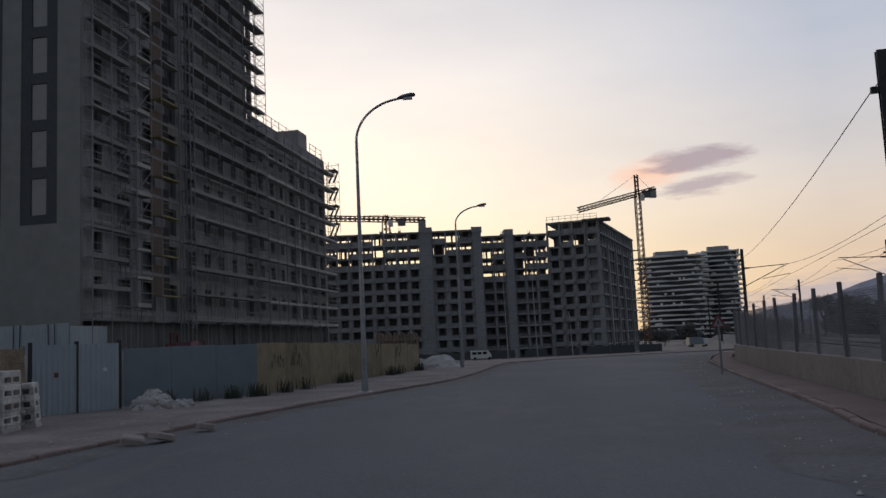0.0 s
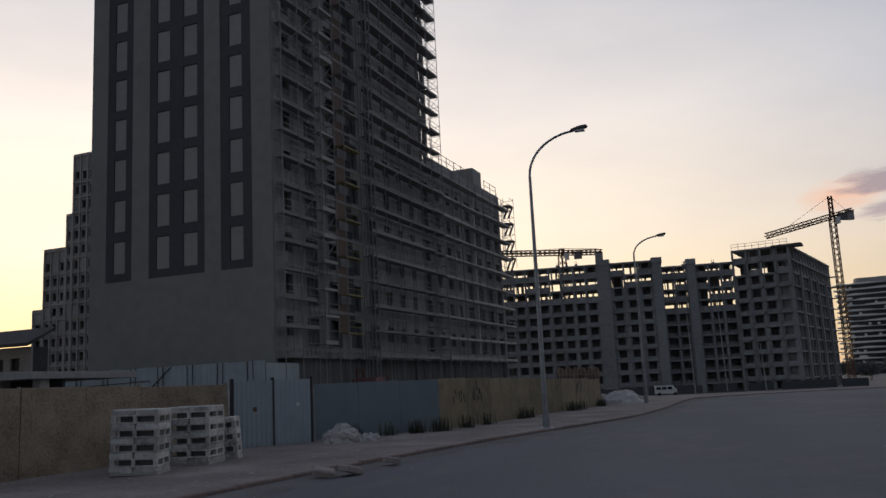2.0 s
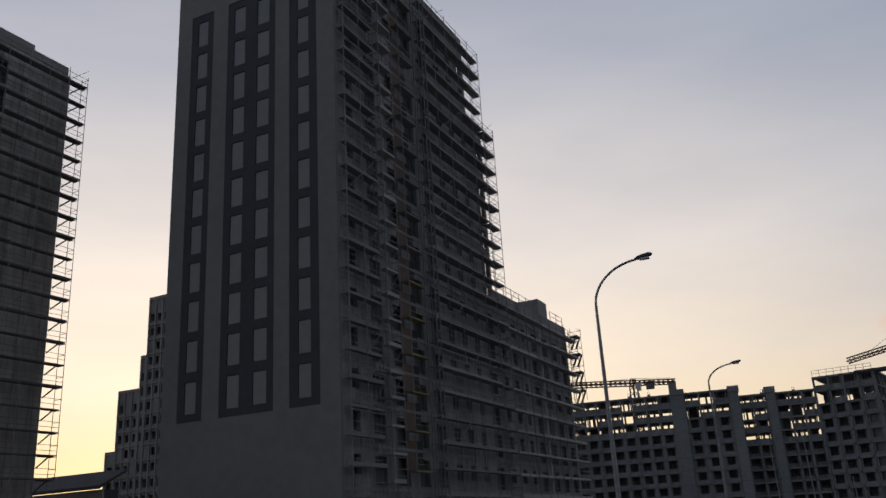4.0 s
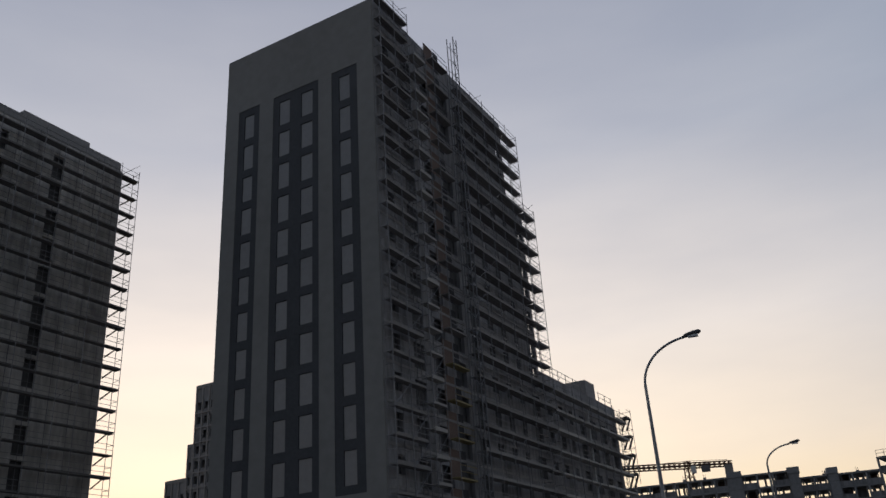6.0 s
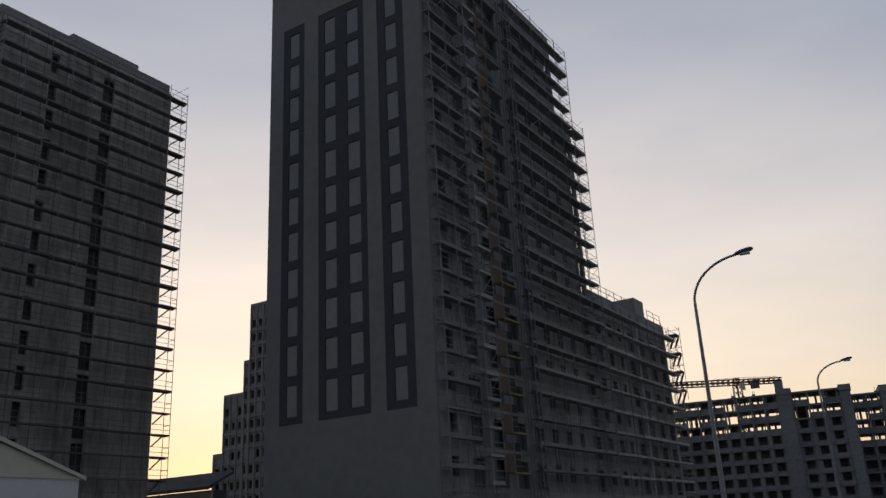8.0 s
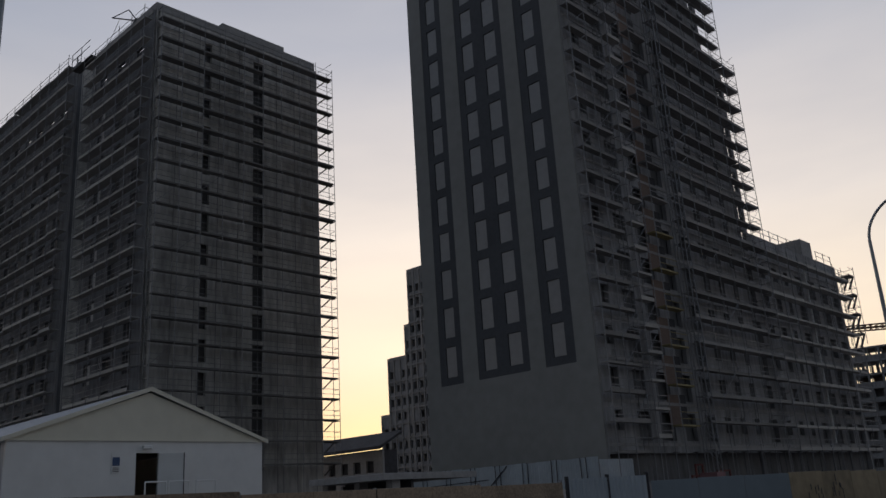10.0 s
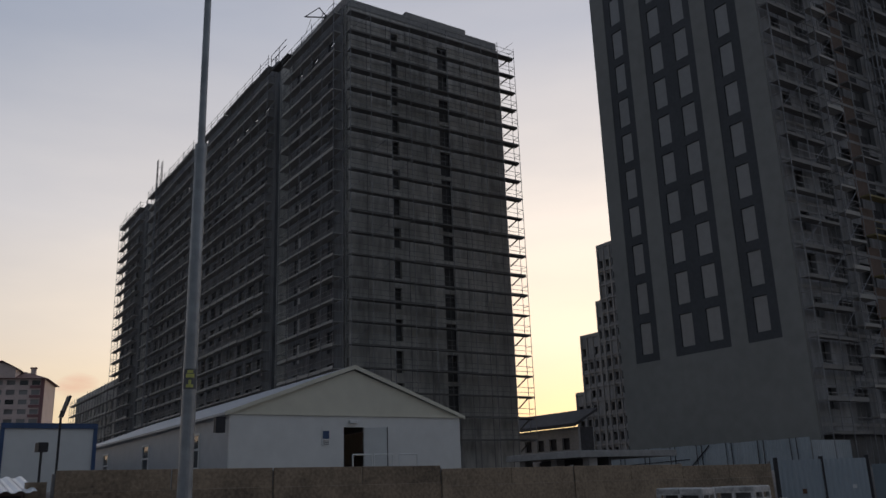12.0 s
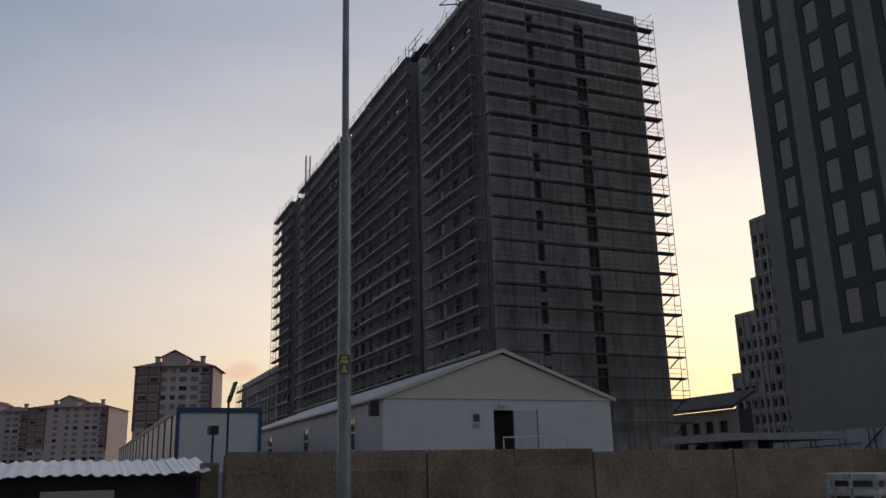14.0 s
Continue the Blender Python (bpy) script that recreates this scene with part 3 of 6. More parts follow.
for k in range(int((TH - 4) / FLOOR)):
    z = 4.6 + k * FLOOR
    part("floor_edge", boxmesh("concrete", 0.06, TALL - 0.1 if z > TSTEP else TALL_LOW - 0.1, 0.22), "concrete", main, "", at(0.02, (TALL if z > TSTEP else TALL_LOW) / 2, z))
    if z < WH - 1:
        part("floor_edge", boxmesh("concrete", 0.06, WING - TALL_LOW - 0.1, 0.22), "concrete", main, "", at(0.02, (WING + TALL_LOW) / 2 + 0.2, z))


# ---- scaffolding ----
def deckmesh(mat, ln, deep, toe):
    """Three planks with a toe board along the outer edge."""
    key = ("deck", mat, ln, round(deep, 2), toe)
    if key not in SHARED:
        b_ = Build()
        w = deep / 3
        for i in range(3):
            b_.box(-ln / 2, ln / 2, -deep / 2 + i * w + 0.01, -deep / 2 + (i + 1) * w - 0.01, 0, 0.06)
        b_.box(-ln / 2, ln / 2, -deep / 2 - 0.03, -deep / 2, -0.02, toe)
        SHARED[key] = b_.mesh("deck", mat)
    return SHARED[key]


def scaffold(label, m, length, z0, lift, levels, bay=2.5, deep=1.0, gap=0.25, seed=0, rails=True, plank="plank", toes=(0.16, 0.22, 0.28)):
    """Local x along the wall, -y away from it."""
    rng = random.Random(seed)
    sc = thing("scaffold", label, "scaffold", m, "scaffolding on the towers")
    n = max(1, round(length / bay))
    bw = length / n
    height = z0 + lift * (levels - 1) + 1.3
    for i in range(n + 1):
        for y in (-gap, -gap - deep):
            b_ = ("standard", round(height, 2))
            if b_ not in SHARED:
                SHARED[b_] = Build().tube((0, 0, 0), (0, 0, height), 0.035, n=5).mesh("standard", "steel")
            part("standard", SHARED[b_], "steel", sc, "", at(i * bw, y, rng.uniform(-0.3, 0.2)))
    for k in range(levels):
        z = z0 + lift * k
        i = 0
        while i < n:
            run = min(n - i, rng.randint(3, 6))
            dk = deckmesh(plank, round(run * bw - 0.06, 2), deep * rng.choice((0.75, 0.95)), rng.choice(toes))
            part("deck", dk, plank, sc, "", at((i + run / 2) * bw, -gap - deep / 2, z + rng.uniform(-0.04, 0.04)))
            i += run
        if rails:
            key = ("rail", round(length, 2))
            if key not in SHARED:
                SHARED[key] = Build().tube((0, 0, 0), (length, 0, 0), 0.026, n=5).mesh("rail", "steel")
            for dz in (0.5, 1.0):
                part("guard_rail", SHARED[key], "steel", sc, "", at(0, -gap - deep, z + dz))
        for x in (0, length):
            tr = ("transom", deep)
            if tr not in SHARED:
                SHARED[tr] = Build().tube((0, 0, 0), (0, -deep, 0), 0.026, n=5).mesh("transom", "steel")
            for dz in (-0.05, 1.0):
                part("transom", SHARED[tr], "steel", sc, "", at(x, -gap, z + dz))
        if rng.random() < 0.7:
            j = rng.randrange(n)
            key = ("brace", round(bw, 2), round(lift, 2))
            if key not in SHARED:
                SHARED[key] = Build().tube((0, 0, 0), (bw, 0, lift), 0.024, n=4).mesh("brace", "steel")
            part("brace", SHARED[key], "steel", sc, "", at(j * bw, -gap - deep - 0.03, z))
    return sc


MS = grid(MX, MY) @ SIDE      # x along the long side, -y outwards
scaffold("weathered tube scaffold with plank decks on the tower's side", MS, 4.6, 4.1, 2.04, 25, bay=2.3, deep=0.75, gap=0.15, seed=1, plank="plankmid")
scaffold("narrow scaffold tower with staggered plank decks", MS @ at(5.0, 0, 0), 2.1, 5.1, 2.04, 23, bay=2.1, deep=0.9, gap=0.3, seed=6)
scaffold("tube scaffold with pale plank decks on the tower's side", MS @ at(13.2, 0, 0), 26.9 - 13.2, 4.2, 2.12, 23, seed=2, plank="plankmid")
scaffold("tube scaffold with pale plank decks on the tower's side", MS @ at(26.95, 0, 0), 2.75, 4.2, 2.12, 19, bay=2.75, seed=3, plank="plankmid")
scaffold("tube scaffold with pale plank decks along the low wing", MS @ at(29.75, 0, 0), 52.6 - 29.75, 4.2, 2.12, 10, seed=4)
solid("downpipe", Build().tube((0, 0, 5), (0, 0, WH - 2), 0.11, n=8), "white", "long pale plastic downpipe hung on the wing", "pipe", MS @ at(41.4, -0.3, 0))
for x0, n in ((30.2, 6), (47.0, 3)):
    rr = thing("roof_rail", "thin steel guard rail along the wing's roof", "railing", MS @ at(x0, 0.1, WH), "rails on the wing's roof")
    for k in range(n):
        part("post", Build().tube((2.2 * k, 0, -0.1), (2.2 * k, 0, 1.25), 0.04, n=5), "steel", rr)
    for z in (0.6, 1.15):
        part("rail", Build().tube((0, 0, z), (2.2 * (n - 1), 0, z), 0.032, n=5), "steel", rr)
# red frames and timber stacked in the open ground storey
for y, z, ln in ((9.5, 2.3, 3.4), (10.2, 3.1, 1.2), (13.6, 2.6, 2.2)):
    sf = thing("steel_trestle", "dull red steel trestle standing in the open ground storey", "trestle", MS @ at(y, -0.9, z), "red trestles")
    part("bar", Build().box(0, ln, -0.06, 0.06, 0, 0.14), "reddark", sf)
    for k in range(2):
        part("leg", Build().box(k * (ln - 0.14), k * (ln - 0.14) + 0.14, -0.06, 0.06, 0.13 - z, 0.0), "reddark", sf)
for k in range(16):
    pr = thing("steel_prop", "thin rusty prop under the first floor", "prop", MS @ at(8.4 + 2.7 * k, -0.5 - 0.2 * (k % 3), 0.2), "props in the ground storey")
    part("tube", Build().tube((0, 0, 0), (0.05 * (k % 3 - 1), 0, 3.9), 0.06, n=6), "postdark", pr)
    part("head_plate", Build().box(-0.2, 0.2, -0.2, 0.2, 3.88, 3.94), "postdark", pr)

# ---- long tower behind the site cabins ----
KX, KY, LH = -61.8, 45.9, 49.4
LL, LW = 90.0, 19.15
longt = thing("long_apartment_block", "long unfinished grey apartment block wrapped in scaffolding", "building", grid(KX, KY))
b = wall_with_holes(Build(), LW, 0, LH, [(x, x + w, 6 + k * 3.05, 6 + k * 3.05 + 2.1) for x, w in ((5.3, 0.85),) for k in range(14)] + [(11.1, 12.45, 5.4 + k * 3.05, 8.05 + k * 3.05) for k in range(14)] , 0.35)
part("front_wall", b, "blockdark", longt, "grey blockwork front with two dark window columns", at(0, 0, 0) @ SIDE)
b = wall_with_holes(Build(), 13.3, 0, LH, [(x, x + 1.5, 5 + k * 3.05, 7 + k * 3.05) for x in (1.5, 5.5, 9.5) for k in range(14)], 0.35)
part("side_wall", b, "blockshade", longt, "", at(-13.3, 0, 0))
LSEC = [(17.6, 43.6, 2.0), (46.4, 71.5, 2.2), (76.5, LL, 1.9)]
for x0, x1, up_ in LSEC:
    n = int((x1 - x0 - 2) / 3.4)
    b = wall_with_holes(Build(), x1 - x0, 0, LH + up_, [(1.2 + i * 3.4, 2.9 + i * 3.4, 5 + k * 3.05, 7 + k * 3.05) for i in range(n) for k in range(14)], 0.35)
    part("side_wall", b, "blockshade", longt, "raw blockwork side wall", at(-x1, 0, 0))
    part("return_wall", Build().box(-x1, -x1 + 0.3, 0.36, 2.6, 0, LH + up_), "blockdark", longt)
    part("return_wall", Build().box(-x0 - 0.3, -x0, 0.36, 2.6, 0, LH + up_), "blockdark", longt)
part("recess", Build().box(-LL + 0.5, -13.0, 2.0, 2.38, 0, LH - 0.8), "blockdark", longt, "dark recess between the sections")
# solid box, room shade painted in by its colour
part("floor_shade_box", Build().box(-LL + 0.4, -0.7, 2.4, LW - 0.1, 0, LH - 0.2), "infill", longt, "dark solid box coloured as unlit rooms behind the openings")
part("back_wall", Build().box(-LL, 0, LW, LW + 0.35, 0, LH).box(-LL, -LL + 0.35, 0.4, LW, 0, LH - 1.8), "blockdark", longt)
part("parapet", Build().box(-13.3, 0.02, -0.05, 0.3, LH, LH + 0.9).box(-0.35, 0.05, 0.3, LW, LH, LH + 0.9), "concrete", longt, "pale concrete parapet")
part("roof_house", Build().box(-6, -0.4, 7.5, 15.3, LH - 1, LH + 1.75), "concrete", longt, "low concrete plant room on the roof")
part("wing", wall_with_holes(Build(), 38, 0, 22.5, [(1 + x * 3.6, 2.7 + x * 3.6, 5 + k * 3.05, 7 + k * 3.05) for x in range(10) for k in range(5)], 0.35), "blockdark", longt, "lower wing of the block", at(-LL - 38, 0.02, 0))
# dark box painted as the shade inside the wing
part("wing_shade_box", Build().box(-LL - 37.6, -LL, 0.8, 14, 0, 22.3), "dark", longt)

LS = grid(KX, KY)
front_sc = scaffold("dense tube scaffold covering the block's narrow front", LS @ SIDE, 20.75, 5.86, 2.118, 21, bay=2.3, deep=0.95, seed=11, plank="plankfront", toes=(0.10, 0.14, 0.18))
for k in range(21):
    part("tip_strut", Build().tube((LW + 0.05, -0.5, -1.05), (20.3, -0.75, 0.0), 0.075, n=5), "plankdark", front_sc, "dark slanting strut", at(0, 0, 5.86 + 2.118 * k))
    part("tip_board", Build().box(LW, 20.7, -0.95, -0.5, -0.06, -0.01), "plankdark", front_sc, "", at(0, 0, 5.86 + 2.118 * k))
scaffold("dense tube scaffold on the block's long side", LS @ at(-13.3, 0, 0), 13.3, 5.86, 2.118, 21, seed=12)
for i, (x0, x1, up_) in enumerate(LSEC):
    scaffold("dense tube scaffold on the block's long side", LS @ at(-x1 - (1.6 if i == 2 else 0), 0, 0), x1 - x0 + (1.6 if i == 2 else 0), 5.86, 2.118, 22, seed=13 + i)
    # short rail frames stand on the parapet
    for k in range(int((x1 - x0) / 4.2)):
        fr = thing("parapet_rail", "short steel guard frame on the block's parapet", "railing", LS @ at(-x0 - 1.2 - 4.2 * k, 0.15, LH + up_), "guard frames on the parapet")
        part("frame", Build().tube((0, 0, -0.05), (0, 0, 1.05), 0.045, n=5).tube((0, 0, 1.0), (1.3, 0, 1.0), 0.04, n=5).tube((0, 0, 0.5), (0.7, 0, 0.5), 0.035, n=5), "steel", fr)
scaffold("tube scaffold on the block's lower wing", LS @ at(-LL - 38, 0, 0), 36, 5.86, 2.118, 8, seed=16)
ob_deck = thing("corner_deck", "small railed deck jutting past the block's roof edge", "scaffold", LS @ at(-15.3, -1.2, LH - 0.3))
part("deck", Build().box(-1.0, 3.6, -0.1, 0.8, 0, 0.1), "plankdark", ob_deck)
part("rail", Build().tube((-0.9, -0.2, 0.2), (-0.9, -0.2, 1.9), 0.045, n=5).tube((-0.9, -0.2, 1.85), (3.5, -0.2, 1.85), 0.04, n=5).tube((-0.9, -0.2, 1.1), (3.5, -0.2, 1.1), 0.04, n=5).tube((1.4, -0.2, 0.2), (1.4, -0.2, 1.9), 0.04, n=5), "steel", ob_deck)
an = thing("low_annexe", "low dark annexe at the foot of the long block", "building", grid(KX - 1.0, KY + 19.6))
part("wall", Build().box(-8, 0.6, 0.0, 1.35, 0, 12.8), "blockdark", an)
part("roof", Build().slab(-8.1, 0.7, -0.05, 1.45, 12.8, 13.05), "dark", an)

# hoist mast, landings and a recess painted as dark sheets on the tower's side
hm = thing("hoist_mast", "steel lattice hoist mast climbing past the tower's roof", "hoist", MS @ at(12.15, -1.75, 0))
b = Build()
for x, y in ((0, 0), (0.7, 0), (0, 0.7), (0.7, 0.7)):
    b.tube((x, y, 0), (x, y, 56.2), 0.05, n=4)
for k in range(37):
    z = 0.5 + 1.5 * k
    b.tube((0, 0, z), (0.7, 0, z + 0.75), 0.03, n=4).tube((0.7, 0, z + 0.75), (0, 0, z + 1.5), 0.03, n=4)
    b.tube((0, 0, z), (0, 0.7, z + 0.75), 0.03, n=4).tube((0.7, 0, z), (0.7, 0.7, z + 0.75), 0.03, n=4)
part("mast_frame", b, "steel", hm)
part("hoist_cage", Build().slab(-1.5, -0.1, -0.6, 0.8, 1.7, 2.55), "maroon", hm, "red hoist cage near the ground")
lg = thing("hoist_landings", "timber landings before the tower's open loggias", "scaffold", MS @ at(8.9, 0, 0))
for k in range(16):
    z = 6.0 + 3.05 * k
    part("landing", boxmesh("yellow" if k < 6 else "plankmid", 3.0, 0.7, 0.12), "yellow", lg, "yellow timber landing" if k < 6 else "", at(1.2 + 0.1 * (k % 2), -0.75, z))
    part("landing_rail", Build().tube((-0.2, -1.12, 0.55), (2.6, -1.12, 0.55), 0.03, n=5).tube((-0.2, -1.12, 1.05), (2.6, -1.12, 1.05), 0.03, n=5), "yellow" if k < 5 else "steel", lg, "", at(0, 0, z))
    part("loggia_back", boxmesh("brick", 1.7, 0.02, 2.3), "brick", lg, "red-brown hollow brick wall in the loggia", at(0.95, -0.016, z + 0.2))
    # no hole here: a dark sheet carries the opening's shade
    part("loggia_opening", boxmesh("dark", 0.9, 0.02, 2.35), "dark", lg, "dark sheet painted as a shaded opening", at(2.45, -0.016, z + 0.2))
for x in (-0.1, 2.7):
    part("landing_post", Build().tube((x, -1.12, 0), (x, -1.12, 52.5), 0.035, n=5), "steel", lg)
# columns coloured dark, with the open ground storey's shade painted in
for k in range(13):
    part("ground_column", boxmesh("infill", 0.5, 0.5, 4.1), "infill", main, "", at(-1.2, 1.0 + 4.1 * k, 0))
for k in range(4):
    z = 17.2 + 2.28 * k
    br = thing("end_bracket", "slanting timber bracket holding a deck at the wing's end", "bracket", MS @ at(WING + 0.75, 0, z), "brackets at the wing's end")
    part("deck_beam", Build().box(0, 1.9, -1.3, -0.5, 0.0, 0.10).box(0.1, 1.7, -1.35, -1.30, 0.0, 0.22), "plankdark", br)
    for y in (-1.2, -0.6):
        part("strut", Build().tube((0.0, y, -1.55), (1.75, y, -0.03), 0.13, n=5), "plankdark", br)
    for y in (-1.4, 0.3):
        part("rail_post", Build().tube((1.8, y, -1.0), (1.8, y, 1.25), 0.035, n=5), "steel", br)
    part("rail", Build().tube((0.1, -1.4, 1.0), (1.8, -1.4, 1.0), 0.028, n=5).tube((1.8, -1.4, 1.0), (1.8, 0.3, 1.0), 0.028, n=5), "steel", br)
hm2 = thing("hoist_mast", "steel lattice hoist mast on the long block's side", "hoist", LS @ at(-64, -1.9, 0))
b = Build()
for x, y in ((0, 0), (0.7, 0), (0, 0.7), (0.7, 0.7)):
    b.tube((x, y, 0), (x, y, 54.5), 0.06, n=4)
for k in range(36):
    z = 0.5 + 1.5 * k
    b.tube((0, 0, z), (0.7, 0, z + 0.75), 0.035, n=4).tube((0.7, 0, z + 0.75), (0, 0, z + 1.5), 0.035, n=4).tube((0, 0, z), (0, 0.7, z + 0.75), 0.035, n=4)
part("mast_frame", b, "steel", hm2)
ra = thing("roof_frame", "bent steel lifting frame on the long block's roof corner", "frame", LS @ at(-4.5, 0.2, LH + 0.8))
part("boom", Build().tube((0, 0, 0.2), (-3.2, -1.2, 1.6), 0.07).tube((0, 0, 0.2), (-1.2, -0.4, 1.9), 0.06).tube((-1.2, -0.4, 1.9), (-3.2, -1.2, 1.6), 0.05), "black", ra)
part("foot", Build().box(-0.3, 0.3, -0.3, 0.3, 0, 0.3), "black", ra)

# ---- street lamps ----
def street_lamp(x, y, bend, rise, reach, turn, label):
    la = thing("street_lamp", label, "street lamp", at(x, y, 0.1, turn), "lamps along the road")
    part("base_plate", Build().slab(-0.22, 0.22, -0.22, 0.22, -0.1, 0.03).tube((0, 0, 0), (0, 0, 0.45), 0.115, n=10), "lampsteel", la)
    part("pole", Build().tube((0, 0, 0), (0, 0, bend), 0.092, 0.048, n=12), "lampsteel", la)
    part("service_door", Build().box(-0.05, 0.05, -0.1, -0.07, 0.7, 1.1), "steel", la)
    b = Build()
    pts = []
    for i in range(17):
        a = i / 16 * math.pi / 2 * 0.93
        pts.append((reach * (1 - math.cos(a)) / (1 - math.cos(math.pi / 2 * 0.93)), 0, bend + rise * math.sin(a) / math.sin(math.pi / 2 * 0.93)))
    for i, p in enumerate(pts):
        q0, q1 = pts[max(i - 1, 0)], pts[min(i + 1, 16)]
        d = Vector((q1[0] - q0[0], 0, q1[2] - q0[2])).normalized()
        for k in range(8):
            a = 2 * math.pi * k / 8
            b.v.append((p[0] - d.z * 0.042 * math.cos(a), 0.042 * math.sin(a), p[2] + d.x * 0.042 * math.cos(a)))
    b.f = [(8 * i + k, 8 * i + (k + 1) % 8, 8 * i + 8 + (k + 1) % 8, 8 * i + 8 + k) for i in range(16) for k in range(8)]
    b.f += [tuple(range(8)), tuple(range(128, 136))]
    part("arm", b, "lampsteel", la)
    e = Vector(pts[-1])
    b = Build()
    n = 12
    ring = [(math.cos(2 * math.pi * k / n), math.sin(2 * math.pi * k / n)) for k in range(n)]
    secs = [(-0.06, 0.045), (0.02, 0.10), (0.14, 0.135), (0.38, 0.14), (0.50, 0.11), (0.55, 0.04)]
    for x_, r in secs:
        b.v += [(e.x + x_, e.y + 1.2 * r * c, e.z + 0.02 + 0.16 * x_ + (0.62 if s_ > 0 else 0.42) * r * s_) for c, s_ in ring]
    for i in range(len(secs) - 1):
        b.f += [(i * n + k, i * n + (k + 1) % n, (i + 1) * n + (k + 1) % n, (i + 1) * n + k) for k in range(n)]
    b.f += [tuple(range(n)), tuple(range((len(secs) - 1) * n, len(secs) * n))]
    head = part("lamp_head", b, "postdark", la, "dark lamp head")
    part("lens", Build().box(e.x + 0.12, e.x + 0.44, -0.09, 0.09, e.z - 0.04, e.z + 0.02), "zinc", head)
    return la


street_lamp(-2.77, 27.86, 8.33, 1.38, 1.50, -4, "tall galvanised street lamp with a curved arm at the kerb")
street_lamp(0.75, 49.5, 8.40, 0.98, 1.33, -4, "tall galvanised street lamp with a curved arm at the kerb")

pl = thing("floodlight_pole", "tall stepped galvanised steel pole with a small sticker", "pole", at(-10.6, 5.3, 0))
part("shaft", Build().tube((0, 0, 0), (0, 0, 6.45), 0.103, 0.080, n=16), "lampsteel", pl)
part("upper_shaft", Build().tube((0, 0, 6.4), (0, 0, 14), 0.054, 0.045, n=14), "lampsteel", pl)
part("collar", Build().tube((0, 0, 6.3), (0, 0, 6.48), 0.086, n=16), "lampsteel", pl)

# ---- concrete frame block at the end of the road ----
def frame_block(name, label, m, bays, bw, floors, fh, depth, open_from, hole, mat="frame", seed=0, thick=0.25, core=2.5, proud=0.25, ends=True):
    """A raw concrete frame: slabs, columns, and infill panels with window holes below open_from."""
    rng = random.Random(seed)
    th = thing(name, label, "building", m, "raw concrete frames")
    wid = bays * bw
    panel = wall_with_holes(Build(), bw, 0, fh, [(bw * 0.5 - hole[0] / 2, bw * 0.5 + hole[0] / 2, 0.75, 0.75 + hole[1])], thick).mesh("infill_panel", mat)
    blank = boxmesh("frame", wid, depth + proud, 0.42)
    col = boxmesh("frame", 0.45, 0.5, floors * fh)
    for k in range(floors + 1):
        part("floor_slab", blank, "frame", th, "", at(wid / 2, (depth - proud) / 2, k * fh - 0.42))
    for i in range(bays + 1):
        for y in (0.0, depth):
            part("column", col, "frame", th, "", at(i * bw, y, 0))
    for k in range(floors):
        for i in range(bays):
            if k < open_from:
                part("infill_panel", panel, mat, th, "", at(i * bw, 0.15, k * fh))
            else:
                if rng.random() < 0.8:
                    part("post", boxmesh("frame", 0.5, 0.5, fh), "frame", th, "", at((i + 0.5) * bw, depth * 0.6, k * fh))
                for e in (0.2, 0.8):
                    if rng.random() < 0.75:
                        part("mullion", boxmesh("frame", 0.22, 0.22, fh), "frame", th, "", at((i + e) * bw, 0.3, k * fh))
                if rng.random() < 0.9:
                    part("low_wall", boxmesh("block", bw, 0.2, 1.15), "block", th, "", at((i + 0.5) * bw, 0.2, k * fh))
                if rng.random() < 0.3:
                    part("room_wall", boxmesh("brick" if rng.random() < 0.4 else "block", bw * 0.8, 0.2, fh - 0.4), "block", th, "", at((i + 0.5) * bw, depth * 0.5, k * fh))
    # solid core in dimmed concrete colour, painted as room shade
    part("room_core", Build().box(0.3, wid - 0.3, core, depth - 0.4, 0, open_from * fh - 0.5), "infillmid", th, "dim solid core coloured as unlit rooms behind the openings")
    for x in (-0.3, wid) if ends else (wid,):
        part("end_wall", boxmesh(mat, 0.3, depth, open_from * fh), mat, th, "", at(x + 0.15, depth / 2, 0))
    return th


BZ, BY = -3.7, 220.0
FH = 3.12
RAW = "raw grey concrete frame building with open upper floors"
frame_block("concrete_frame_building", RAW, at(-37.3, BY, BZ), 10, 3.1, 11, FH, 9, 8, (1.9, 1.85), seed=21)
frame_block("concrete_frame_building", RAW, at(-3.1, BY, BZ), 3, 3.55, 11, FH, 9, 9, (1.9, 1.85), seed=22)
frame_block("concrete_frame_building", "set-back raw concrete frame with bright open floors", at(9.9, BY + 3, BZ), 2, 3.1, 11, 2.98, 9, 7, (2.1, 1.8), mat="infillmid", seed=23)
frame_block("concrete_frame_building", "set-back raw concrete frame with bright open floors", at(18.3, BY + 3, BZ), 3, 3.05, 11, 2.98, 9, 7, (2.1, 1.8), mat="infillmid", seed=27)
ft = frame_block("concrete_frame_building", "taller raw concrete frame corner with a bare roof rail", at(27.5, BY + 2.5, BZ, -18), 4, 3.3, 11, 3.22, 14, 9, (1.9, 1.9), seed=24)
sidef = frame_block("concrete_frame_building", "raw concrete frame side facade with window openings", at(40.3, BY - 1.5, BZ) @ pose(0, 0, 0, 0, 0, 69), 14, 4.0, 11, 3.2, 3, 9, (2.2, 2.0), seed=25, thick=0.06, core=0.5, proud=0.5, ends=False)
# roof rail on the taller corner, scaffold decks at the facade's far end
for i in range(9):
    part("roof_rail_post", Build().tube((0, 0, 0), (0, 0, 1.6), 0.05, n=4), "steel", ft, "", at(13.2 * i / 8, -0.1, 11 * 3.22))
